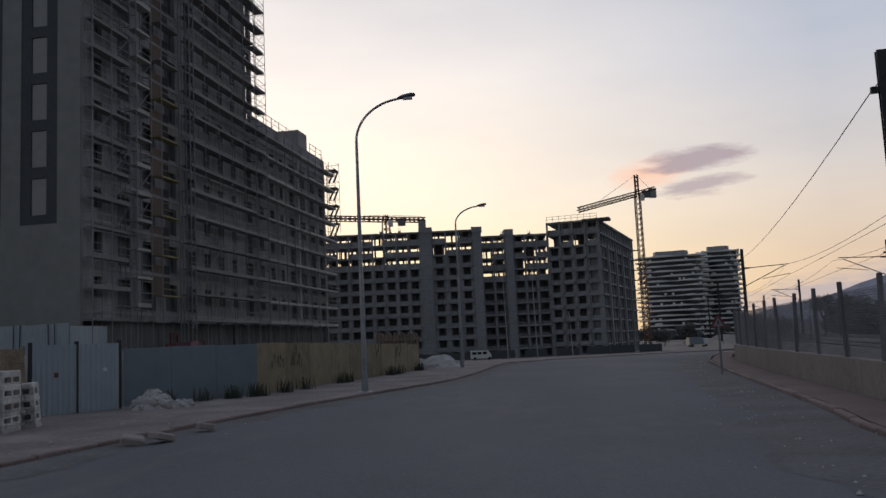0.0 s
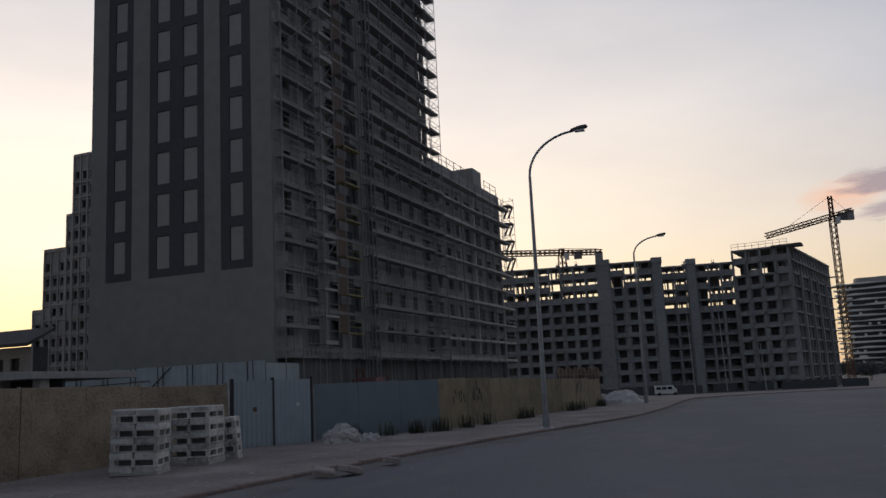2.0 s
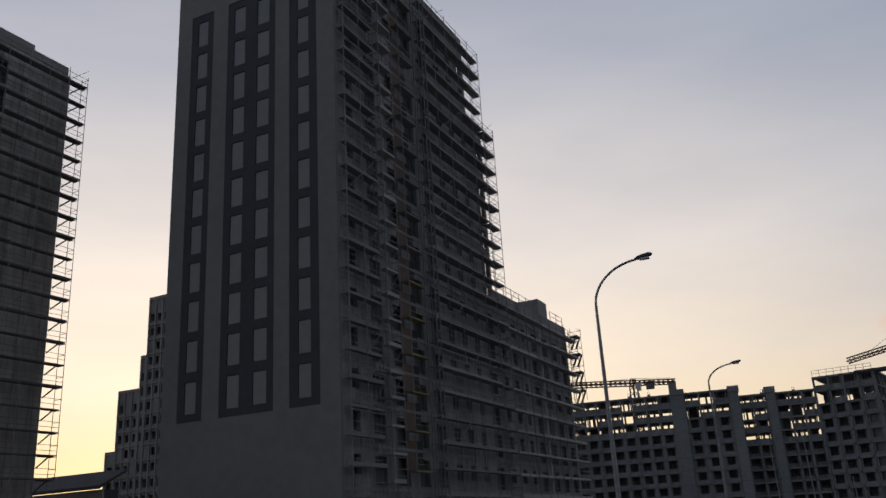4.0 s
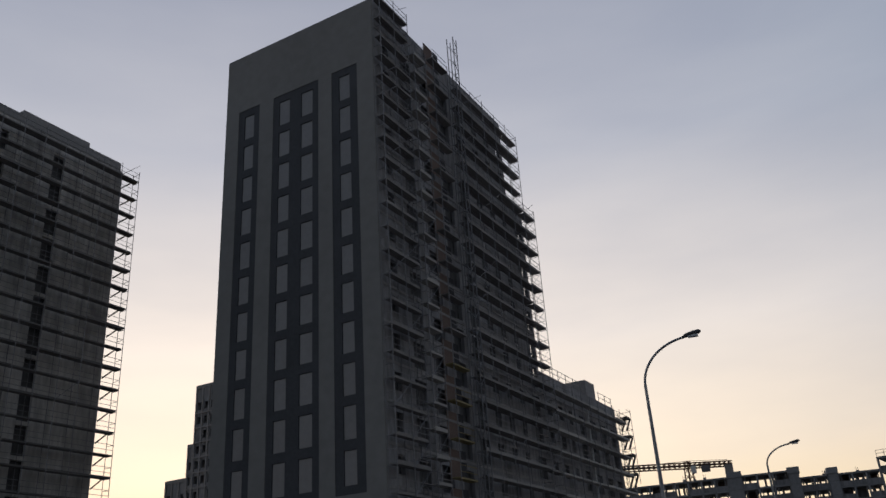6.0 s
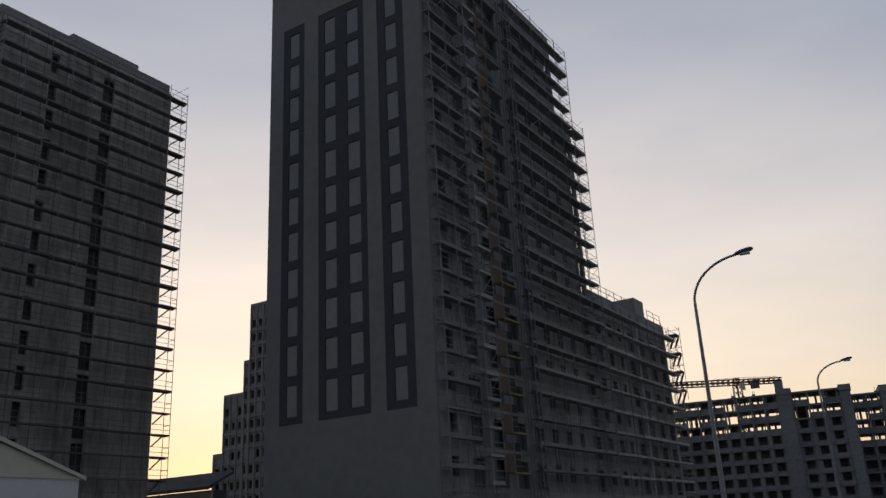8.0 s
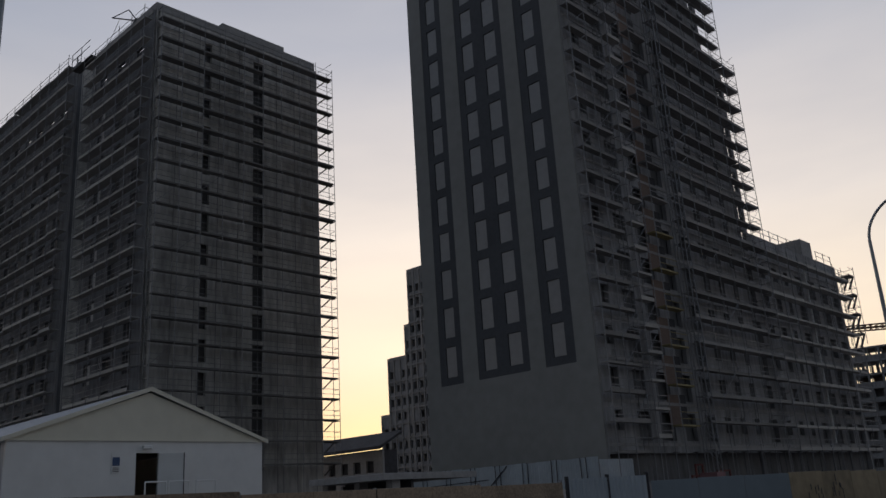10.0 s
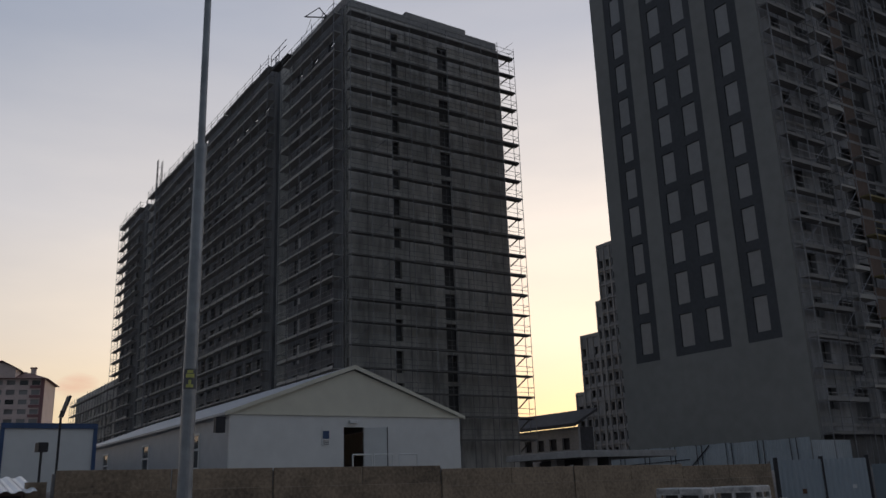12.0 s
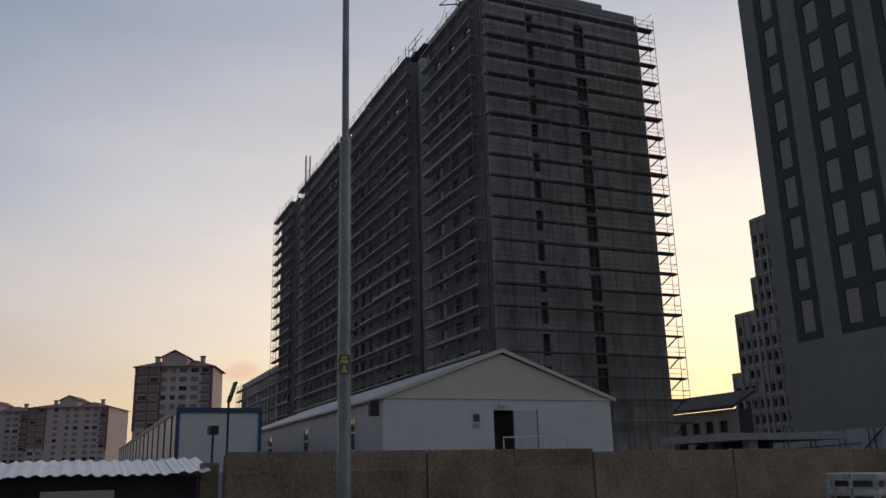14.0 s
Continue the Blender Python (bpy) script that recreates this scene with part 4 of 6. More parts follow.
for z in (0.8, 1.5):
    part("roof_rail", Build().tube((0, -0.1, z), (13.2, -0.1, z), 0.045, n=4), "steel", ft, "", at(0, 0, 11 * 3.22))
part("roof_canopy", Build().slab(9.5, 16.5, -1.0, 3.0, 0.3, 0.9), "plankdark", ft, "dark formwork deck past the roof edge", at(0, 0, 11 * 3.22 - 0.8))
for k in range(10):
    part("edge_deck", boxmesh("plankdark", 2.2, 2.4, 0.18), "plankdark", sidef, "", at(56.8, -0.9, 3.2 * (k + 1) - 0.3))
for x in (8, 20, 31, 44):
    part("light_pier", boxmesh("concrete", 0.9, 0.5, 9 * 3.2), "concrete", sidef, "pale concrete pier", at(x, -0.75, 0))
for x0, x1, y0, top in ((-6.2, -3.2, -0.6, 35.3), (7.6, 9.8, -0.6, 34.9), (16.2, 18.2, 2.0, 34.2)):
    co = thing("stair_core", "blank grey concrete stair core between the frames", "stair core", at(0, BY, BZ), "stair cores")
    part("shaft", Build().box(x0, x1, y0, 9, 0, top - 1.4), "frame", co)
    part("head", Build().slab(x0 - 0.25, x1 + 0.25, y0 - 0.2, 9.2, top - 1.4, top, 0.05), "frame", co)
    for k in range(10):
        part("joint", boxmesh("infillmid", x1 - x0 + 0.02, 0.04, 0.08), "infillmid", co, "", at((x0 + x1) / 2, y0 - 0.01, 3.1 * (k + 1)))
# starter bars and formwork stubs along the roofs
rng = random.Random(66)
for k in range(26):
    x = -36 + 2.45 * k
    if rng.random() > 0.3:
        continue
    if 8.5 < x < 27:
        z = BZ + 11 * 2.98
    elif x < 8:
        z = BZ + 11 * FH
    else:
        continue
    stub = thing("roof_stub", "short column stub on the unfinished roof", "concrete stub", at(x, BY + (4 if x > 8.5 else 1), z), "column stubs on the roofs")
    hh = rng.uniform(0.3, 0.7)
    part("stub", Build().box(-0.35, 0.35, -0.3, 0.3, 0, hh), "frame", stub)
    part("starter_bars", Build().tube((-0.2, 0, hh - 0.1), (-0.2, 0, hh + 0.8), 0.04, n=4).tube((0.2, 0, hh - 0.1), (0.22, 0, hh + 0.7), 0.04, n=4), "black", stub)

# ---- wavy residential tower ----
def wave_tower(x, y, z0, rx, ry, floors, fh, phase, label):
    th = thing("wavy_apartment_tower", label, "building", at(x, y, z0, -15), "wavy residential towers")
    n = 72

    def outline(grow, k):
        return [((rx + grow + 1.1 * math.sin(5 * a + 0.55 * k + phase)) * math.copysign(abs(math.cos(a)) ** 0.6, math.cos(a)),
                 (ry + grow + 1.1 * math.sin(5 * a + 0.55 * k + phase)) * math.copysign(abs(math.sin(a)) ** 0.6, math.sin(a))) for a in (2 * math.pi * i / n for i in range(n))]
    part("glazed_body", Build().prism([(0.93 * px, 0.93 * py) for px, py in outline(-1.8, 0)], 0, floors * fh), "glass", th, "dark glazed walls")
    for k in range(floors + 1):
        ring_, b = outline(0.4, k), Build()
        for low in (True, False):
            for i, (px, py) in enumerate(ring_):
                wv = 0.5 + 0.5 * math.sin(9 * 2 * math.pi * i / n + 2.1 * (k % 3) + phase)
                b.v.append((px, py, k * fh - (0.1 + 0.25 * wv) if low else k * fh + (0.15 + 0.75 * wv if k else 0.2)))
        b.f = [(i, (i + 1) % n, n + (i + 1) % n, n + i) for i in range(n)] + [tuple(reversed(range(n))), tuple(range(n, 2 * n))]
        part("balcony_band", b, "white", th, "white wavy balcony band")
    rng = random.Random(int(x))
    for k in range(1, floors):
        ring = outline(-0.9, k)
        for j in range(40, 72):
            if rng.random() < 0.10:
                px, py = ring[j]
                part("balcony_screen", boxmesh("white", 1.5, 0.3, 1.3), "white", th, "", at(px, py, k * fh + 0.6))
    part("roof_house", Build().prism([(0.5 * px, 0.5 * py) for px, py in outline(0, 0)], floors * fh + 1, floors * fh + 4), "concrete", th)
    return th


wave_tower(150, 560, -4, 22, 12, 17, 3.2, 0.3, "white banded residential tower with wavy balconies")
wave_tower(187, 578, -4, 14, 12, 18, 3.22, 1.7, "slimmer white banded residential tower with wavy balconies")

# ---- site cabin, prefab and fence ----
CX, CY = -27.94, 15.6
cab = thing("site_cabin", "long white gabled prefabricated site cabin with its door open", "cabin", grid(CX, CY))
SC = SIDE                    # local x along the gable, y into the cabin
GW, CL, FZ, EZ, AZ_ = 10.0, 30.0, 1.95, 4.45, 6.22
b = wall_with_holes(Build(), GW, 1.2, EZ, [(4.55, 5.45, FZ, 4.0)], 0.12)
part("gable_wall", b, "white", cab, "white panelled gable wall", SC)
part("gable", Build().add([(0, 0.0, EZ + 0.02), (GW, 0.0, EZ + 0.02), (GW / 2, 0.0, AZ_), (0, 0.12, EZ + 0.02), (GW, 0.12, EZ + 0.02), (GW / 2, 0.12, AZ_)], [(0, 1, 2), (3, 5, 4), (0, 3, 4, 1), (1, 4, 5, 2), (2, 5, 3, 0)]), "cream", cab, "cream gable", SC)
part("eaves_trim", Build().box(-0.15, GW + 0.15, -0.06, 0.0, EZ - 0.03, EZ + 0.05), "cream", cab, "", SC)
for sgn in (0, 1):
    x0, x1 = (-0.22, GW / 2) if sgn == 0 else (GW + 0.22, GW / 2)
    zl = EZ - 0.05
    b = Build().add([(x0, -0.10, zl), (x1, -0.10, AZ_ + 0.08), (x1, CL, AZ_ + 0.08), (x0, CL, zl), (x0, -0.10, zl + 0.10), (x1, -0.10, AZ_ + 0.20), (x1, CL, AZ_ + 0.20), (x0, CL, zl + 0.10)],
                    [(0, 1, 2, 3), (4, 7, 6, 5), (0, 4, 5, 1), (2, 6, 7, 3), (0, 3, 7, 4), (1, 5, 6, 2)])
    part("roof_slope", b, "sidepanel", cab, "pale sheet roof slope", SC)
    trim = ((x0, zl - 0.03), (x1, AZ_ + 0.05), (x1, AZ_ + 0.215), (x0, zl + 0.115))
    b = Build().add([(q, -0.13, z) for q, z in trim] + [(q, -0.104, z) for q, z in trim], [(0, 1, 2, 3), (7, 6, 5, 4), (0, 4, 5, 1), (1, 5, 6, 2), (2, 6, 7, 3), (3, 7, 4, 0)])
    part("verge_trim", b, "cream", cab, "pale verge board", SC)
wins = [(3.3, 4.4), (10.8, 12.0), (19.1, 20.4)]
b = wall_with_holes(Build(), CL, 1.2, EZ, [(CL - w1, CL - w0, 2.6, 4.0) for w0, w1 in wins], 0.12)
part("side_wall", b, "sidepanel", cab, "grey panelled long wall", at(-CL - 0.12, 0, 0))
for w0, w1 in wins:
    win = part("window", wall_with_holes(Build(), w1 - w0, 0, 1.4, [(0.08, w1 - w0 - 0.08, 0.08, 0.72), (0.08, w1 - w0 - 0.08, 0.80, 1.32)], 0.06), "white", cab, "white framed window", at(-w1 - 0.12, -0.03, 2.6))
    part("pane", Build().box(0.05, w1 - w0 - 0.05, 0.05, 0.07, 0.05, 1.35), "glass", win)
part("end_wall", Build().box(-CL - 0.12, -CL, 0.1, GW, 1.2, EZ), "white", cab)
part("far_wall", Build().box(-CL, -0.12, GW - 0.12, GW, 1.2, EZ), "white", cab)
part("floor", Build().box(-CL, -0.12, 0.12, GW - 0.12, FZ - 0.2, FZ), "plank", cab)
part("plinth", Build().box(-CL, 0.0, 0.05, GW - 0.05, 0.5, 1.2), "concrete", cab)
door = part("door", Build().box(0.0, 0.9, -0.045, 0.0, 0, 2.0), "white", cab, "white door standing open", SC @ at(5.45, 0, FZ + 0.02) @ pose(0, 0, 0, 0, 0, -35))
part("door_edge", Build().box(0.9, 0.93, -0.06, 0.01, 0, 2.0), "black", door)
nb = part("notice_board", Build().box(3.62, 3.95, -0.03, -0.004, 3.3, 3.95), "white", cab, "small white notice with a blue panel", SC)
part("notice_panel", Build().box(3.65, 3.92, -0.04, -0.031, 3.55, 3.85), "blue", nb)
for k in range(3):
    part("notice_line", Build().box(3.67, 3.9, -0.04, -0.031, 3.34 + 0.06 * k, 3.365 + 0.06 * k), "anthracite", nb)
part("door_lamp", Build().slab(4.75, 5.1, -0.16, -0.003, 4.15, 4.27), "white", cab, "", SC)
part("alarm_box", Build().box(-0.6, -0.25, -0.25, 0.0, 3.75, 4.3), "black", cab, "dark box under the eaves", SC)
part("landing", Build().box(4.2, 6.4, -1.3, -0.02, FZ - 0.15, FZ - 0.02), "steel", cab, "", SC)
for x in (4.3, 5.2, 6.3):
    part("handrail", Build().tube((x, -1.25, FZ - 0.1), (x, -1.25, FZ + 0.95), 0.03).tube((x, -1.25, FZ + 0.95), (x + 0.8, -1.25, FZ + 0.95), 0.03).tube((x + 0.8, -1.25, FZ + 0.95), (x + 0.8, -1.25, FZ - 0.1), 0.03), "white", cab, "white tube handrail", SC)

PX, PY = -34.9, 10.0
pre = thing("prefab_hall", "long white prefabricated hall framed in blue steel", "cabin", grid(PX, PY))
part("front_panel", Build().box(0.0, 3.3, 0.0, 0.1, 1.0, 4.3), "white", pre, "white front panel", SC)
for x in (-0.06, 3.24):
    part("post", Build().box(x, x + 0.14, -0.05, 0.12, 1.0, 4.3), "blue", pre, "blue steel post", SC)
part("fascia", Build().box(-0.06, 3.38, -0.07, 0.12, 4.3, 4.5), "blue", pre, "blue steel fascia", SC)
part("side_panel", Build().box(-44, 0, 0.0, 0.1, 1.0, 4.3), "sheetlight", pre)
part("side_fascia", Build().box(-44, 0, -0.06, 0.1, 4.3, 4.5), "blue", pre)
for k in range(15):
    part("post", Build().box(-44 + k * 3, -43.86 + k * 3, -0.05, 0.0, 1.0, 4.3), "blue", pre)
part("roof", Build().box(-44, -0.1, 0.1, 3.3, 4.3, 4.4), "sheetgrey", pre)
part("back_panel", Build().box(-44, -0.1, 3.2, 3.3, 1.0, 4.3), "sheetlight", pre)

# hoarding along the site: chipboard, sheet gate, grey and ochre sheets
def run_panels(name, label, a, b_, count, z, h, mat, thick=0.03, drop=0.0, group="", seam=0.0):
    th = thing(name, label, "fence", kind="", group=group)
    a, b_ = Vector(a), Vector(b_)
    ln = (b_ - a).length / count
    ang = math.degrees(math.atan2(b_.y - a.y, b_.x - a.x))
    rng = random.Random(count)
    for i in range(count):
        p = a.lerp(b_, (i + 0.5) / count)
        hh = h - round(drop * i / count, 2) + round(rng.uniform(-0.02, 0.02), 2)
        lean, yaw = rng.uniform(-0.3, 0.3), ang + rng.uniform(-0.5, 0.5)
        part("panel", boxmesh(mat, ln - 0.015, thick, hh - seam, 0.006), mat, th, "", pose(p.x, p.y, z, 0, lean, yaw))
        if seam:
            for e in (-0.25, 0.25):
                part("top_board", boxmesh(mat, ln / 2 - 0.02, thick, seam - 0.004, 0.006), mat, th, "", pose(p.x, p.y, z, 0, lean, yaw) @ at(e * ln, 0.012 * (1 if e > 0 else 0.3), hh - seam + 0.002))
    for i in range(count + 1):
        p = a.lerp(b_, i / count)
        part("post", boxmesh("steel", 0.06, 0.06, h - 0.05), "steel", th, "", pose(p.x - 0.07, p.y + 0.02, z, 0, 0, ang))
    return th


run_panels("board_fence", "weathered brown chipboard hoarding along the pavement", (-14.2, 4.9), (-11.45, 23.0), 5, 0.1, 1.96, "osb", drop=0.15, seam=0.34)
run_panels("sheet_fence", "plain blue-grey sheet metal hoarding", (-9.98, 26.1), (-6.6, 29.3), 3, 0.1, 1.76, "sheetgrey")
run_panels("ochre_fence", "ochre painted hoarding with scrawled dark marks", (-6.6, 29.3), (-1.75, 49.5), 9, 0.1, 1.76, "sheetyellow", drop=0.3)


def corrugated(mat, width, height, waves, depth=0.03):
    key = ("corr", mat, width, height, waves)
    if key not in SHARED:
        n = waves * 4
        b = Build()
        for k in range(n + 1):
            x = -width / 2 + width * k / n
            y = depth * (0, 1, 1, 0)[k % 4]
            b.v += [(x, y, 0), (x, y, height), (x, y + 0.01, 0), (x, y + 0.01, height)]
        for k in range(n):
            a = 4 * k
            b.f += [(a, a + 4, a + 5, a + 1), (a + 2, a + 3, a + 7, a + 6), (a + 1, a + 5, a + 7, a + 3), (a, a + 2, a + 6, a + 4)]
        b.f += [(0, 1, 3, 2), (4 * n, 4 * n + 2, 4 * n + 3, 4 * n + 1)]
        SHARED[key] = b.mesh("sheet", mat)
    return SHARED[key]


gate = thing("sheet_gate", "two-leaf gate of pale corrugated sheet metal", "gate", at(-11.3, 23.1, 0.1, 52))
for i, x in enumerate((0.63, 1.92)):
    leaf = part("gate_leaf", corrugated("sheetlight", 1.26, 1.92, 8), "sheetlight", gate, "", at(x, 0, 0))
    part("frame_bar", Build().box(-0.62, 0.62, 0.05, 0.09, 0.3, 0.36).box(-0.62, 0.62, 0.05, 0.09, 1.6, 1.66), "steel", leaf)
for x in (-0.04, 1.275, 2.6):
    part("gate_post", Build().box(x - 0.04, x + 0.04, 0.0, 0.1, -0.05, 2.0), "black", gate, "", at(0, 0, 0))

ho = thing("site_hoarding", "pale blue-grey corrugated hoarding round the tower's foot", "fence", grid(MX, MY))
for k in range(18):
    part("sheet", corrugated("sheetlight", 1.02, 2.1, 5), "sheetlight", ho, "", at(-17.3 + k * 1.02, -2.0, 1.75 + 0.02 * (k % 3)))
for k in range(4):
    part("sheet", corrugated("sheetlight", 1.02, 2.1, 5), "sheetlight", ho, "", pose(0.62, -1.45 + k * 1.02, 1.6, 0, 0, 90))

# ---- stacks of blocks ----
def block_stack(m, label, rows=4, wide=0.95):
    st = thing("block_stack", label, "pallet", m, "stacks of hollow blocks")
    h, z = 0.178, 0.05
    c = wide / 2
    rng = random.Random(rows)
    n = 2 if wide > 0.7 else 1
    key = ("slotface", wide)
    if key not in SHARED:
        gap = (wide - 0.02 - 0.07 * (n + 1)) / n
        SHARED[key] = wall_with_holes(Build(), wide - 0.02, 0, h, [(0.07 + i * (gap + 0.07), 0.07 + i * (gap + 0.07) + gap, 0.03, h - 0.03) for i in range(n)], 0.09).mesh("slotted_block", "blockstack")
    for k in range(2 * rows + 1):
        if k % 2:
            # added core, darker than the blocks, paints the shade in the slots
            part("block_core", boxmesh("infillmid", wide - 0.30, wide - 0.30, h), "blockstack", st, "", at(0, 0, z))
            for a in range(4):
                part("slotted_block", SHARED[key], "blockstack", st, "", pose(0, 0, z, 0, 0, 90 * a + rng.uniform(-0.8, 0.8)) @ at(-c + 0.01, -c + rng.uniform(0, 0.012), 0))
            z += h
        else:
            for i in (0, 1):
                b_ = boxmesh("blockstack", c - 0.01, wide, 0.109, 0.022)
                part("block", b_, "blockstack", st, "", pose(-c / 2 + i * c + rng.uniform(-0.01, 0.01), 0, z, 0, 0, rng.uniform(-1.5, 1.5)))
            z += 0.112
    part("base_board", boxmesh("plank", wide, wide, 0.08), "plank", st)
    return st


block_stack(pose(-9.51, 15.98, 0.1, 0, 1.5, 15) @ at(-0.485, 0.485, 0), "leaning stack of pale hollow concrete blocks beside the hoarding", 4, 0.97)
block_stack(at(-9.46, 18.08, 0.1, 6) @ at(-0.49, 0.49, 0), "stack of pale hollow concrete blocks beside the hoarding", 4, 0.98)
block_stack(pose(-9.43, 19.5, 0.1, 0, -4, 10) @ at(-0.22, 0.22, 0), "narrow broken stack of pale blocks by the gate", 3, 0.42)

# ---- railway side ----
wr = offset(rk, 1.3)
wall_pts = [p for p in resample(wr, 90) if p.y < 75]
b = Build()
for p in wall_pts:
    g = ground_z(p.x, p.y) if p.y > 50 else 0
    b.v += [(p.x, p.y, g - 0.2), (p.x, p.y, g + 0.82), (p.x + 0.3, p.y - 0.1, g + 0.82), (p.x + 0.3, p.y - 0.1, g - 0.2)]
for i in range(len(wall_pts) - 1):
    a = 4 * i
    b.f += [(a, a + 4, a + 5, a + 1), (a + 1, a + 5, a + 6, a + 2), (a + 2, a + 6, a + 7, a + 3)]
b.f += [(0, 1, 2, 3), tuple(4 * (len(wall_pts) - 1) + k for k in (3, 2, 1, 0))]
solid("wall_railway", b, "wallbeige", "low beige rendered wall along the railway", "wall", kind="structure")

# ---- cranes ----
def tower_crane(m, height, jib, back, tilt, apex, label):
    cr = thing("tower_crane", label, "crane", m, "tower cranes")

    def lattice(b, a, c, w, n):
        a, c = Vector(a), Vector(c)
        d = (c - a).normalized()
        u = d.orthogonal().normalized()
        v = d.cross(u)
        cs = [(u * sx + v * sy) * w / 2 for sx, sy in ((1, 1), (1, -1), (-1, -1), (-1, 1))]
        for o in cs:
            b.tube(a + o, c + o, 0.2, n=4)
        for i in range(n):
            p, q = a.lerp(c, i / n), a.lerp(c, (i + 1) / n)
            for j in range(4):
                b.tube(p + cs[j], q + cs[(j + 1) % 4], 0.12, n=4)
        return b
    part("mast", lattice(Build(), (0, 0, 0), (0, 0, height), 1.8, int(height / 1.9)), "crane", cr, "orange lattice mast")
    t = math.tan(radians(tilt))
    part("jib", lattice(Build(), (0, 0, height + 0.5), (-jib, 0, height + 0.5 + jib * t), 1.3, int(jib / 1.6)), "crane", cr, "lattice jib")
    part("counter_jib", lattice(Build(), (0, 0, height + 0.5), (back, 0, height + 0.5 - back * t), 1.2, int(back / 1.5)), "crane", cr)
    part("apex", lattice(Build(), (0, 0, height), (0, 0, height + apex), 1.1, max(2, int(apex / 1.5))), "crane", cr)
    part("counterweight", Build().slab(back - 2.5, back, -0.7, 0.7, height - back * t - 2.8, height - back * t + 0.6), "concrete", cr)
    part("cab", Build().slab(0.9, 2.4, -0.9, 0.9, height - 2.0, height + 0.2), "white", cr)
    part("winch_house", Build().slab(back * 0.3, back * 0.3 + 2.6, -0.8, 0.8, height - back * 0.4 * t - 1.6, height - back * 0.4 * t + 0.9), "postdark", cr)
    part("stay", Build().tube((0, 0, height + apex), (-jib * 0.7, 0, height + 1.1 + jib * 0.7 * t), 0.06, n=4).tube((0, 0, height + apex), (back * 0.9, 0, height + 1), 0.06, n=4), "black", cr)
    return cr


tower_crane(at(72, 308, -4.1, 15), 56.2, 24.0, 7.5, -14, 7.6, "orange lattice tower crane over the frame building")
tower_crane(at(-19.3, 285, -4.1, 0), 47.6, 24, 13.5, 3.5, 2.0, "yellow tower crane behind the frame building")

# ---- railway fence, masts and wires ----
fence_line = [p for p in along(RIGHT_KERB, 3.0) if 4 < p.y < 80]
fence_line = offset(fence_line, 1.45)
rf = thing("railway_fence", "dark wire mesh fence on concrete posts along the railway wall", "fence")
for i, p in enumerate(fence_line):
    g = ground_z(p.x, p.y) if p.y > 50 else 0
    part("post", boxmesh("postdark", 0.09, 0.09, 1.8, 0.01), "postdark", rf, "", pose(p.x, p.y, g + 0.8, 1.5 * math.sin(i * 2.1), 1.5 * math.sin(i * 3.7), 17))
    if i + 1 < len(fence_line):
        q = fence_line[i + 1]
        ln = round((q - p).length - 0.14, 2)
        key = ("wiremesh", ln)
        if key not in SHARED:
            b = Build()
            for k in range(40):
                x = ln * (k + 0.5) / 40
                b.box(x - 0.004, x + 0.004, -0.003, 0.003, 0, 1.5)
            for k in range(28):
                b.box(0, ln, -0.003, 0.003, 0.02 + k * 0.055, 0.028 + k * 0.055)
            SHARED[key] = b.mesh("mesh_panel", "mesh")
        part("mesh_panel", SHARED[key], "mesh", rf, "", at(p.x, p.y, g + 0.84, math.degrees(math.atan2(q.y - p.y, q.x - p.x))) @ at(0.07, 0, 0))

RU, RN = Vector((0.267, 0.964, 0)), Vector((0.964, -0.267, 0))
R0 = Vector((10.4, 19.2, 0))


def rail_mast(s, n, arm, h, label):
    p = R0 + RU * s + RN * n
    th = thing("catenary_mast", label, "railway mast", at(p.x, p.y, 0, -15.5), "railway masts")
    part("mast", Build().box(-0.12, 0.12, -0.10, -0.07, 0, h).box(-0.12, 0.12, 0.07, 0.10, 0, h).box(-0.02, 0.02, -0.07, 0.07, 0, h), "black", th)
    sg = arm
    part("top_tube", Build().tube((0, 0, 6.35), (3.4 * sg, 0, 6.5), 0.035), "black", th)
    part("brace_tube", Build().tube((0, 0, 4.9), (3.1 * sg, 0, 6.4), 0.035), "black", th)
    part("steady_arm", Build().tube((1.4 * sg, 0, 5.45), (3.5 * sg, 0, 5.75), 0.025), "black", th)
    part("insulator", Build().tube((0.1 * sg, 0, 6.35), (0.5 * sg, 0, 6.37), 0.07, n=8), "maroon", th)
    part("feeder_bracket", Build().box(-0.3, 0.1, -0.06, 0.06, h - 1.0, h - 0.85), "black", th)
    return th


for s in (0, 50, 100, 150):
    rail_mast(s, 0, 1, 7.9, "dark steel catenary mast with a bracket arm")
for s in (47, 97, 147):
    rail_mast(s, 9.9, -1, 7.6, "dark steel catenary mast with a bracket arm")


def wire(label, n, z, sag, r, s0=-10, s1=200):
    b = Build()
    last = None
    k = 0
    while s0 + 5 * k <= s1:
        s = s0 + 5 * k
        t = ((s % 50) - 25) / 25
        p = R0 + RU * s + RN * n + Vector((0, 0, z - sag * (1 - t * t)))
        if last is not None:
            b.tube(last, p, r, n=4)
        last, k = p, k + 1
    return solid("overhead_wire", b, "black", label, "wire", group="overhead wires")


wire("thin dark feeder wire strung between the masts", -0.25, 7.0, 0.5, 0.016)
for n in (3.3, 6.6):
    wire("thin dark catenary wire above the tracks", n, 6.5, 0.7, 0.013)
    wire("thin dark contact wire above the tracks", n, 5.6, 0.05, 0.013)

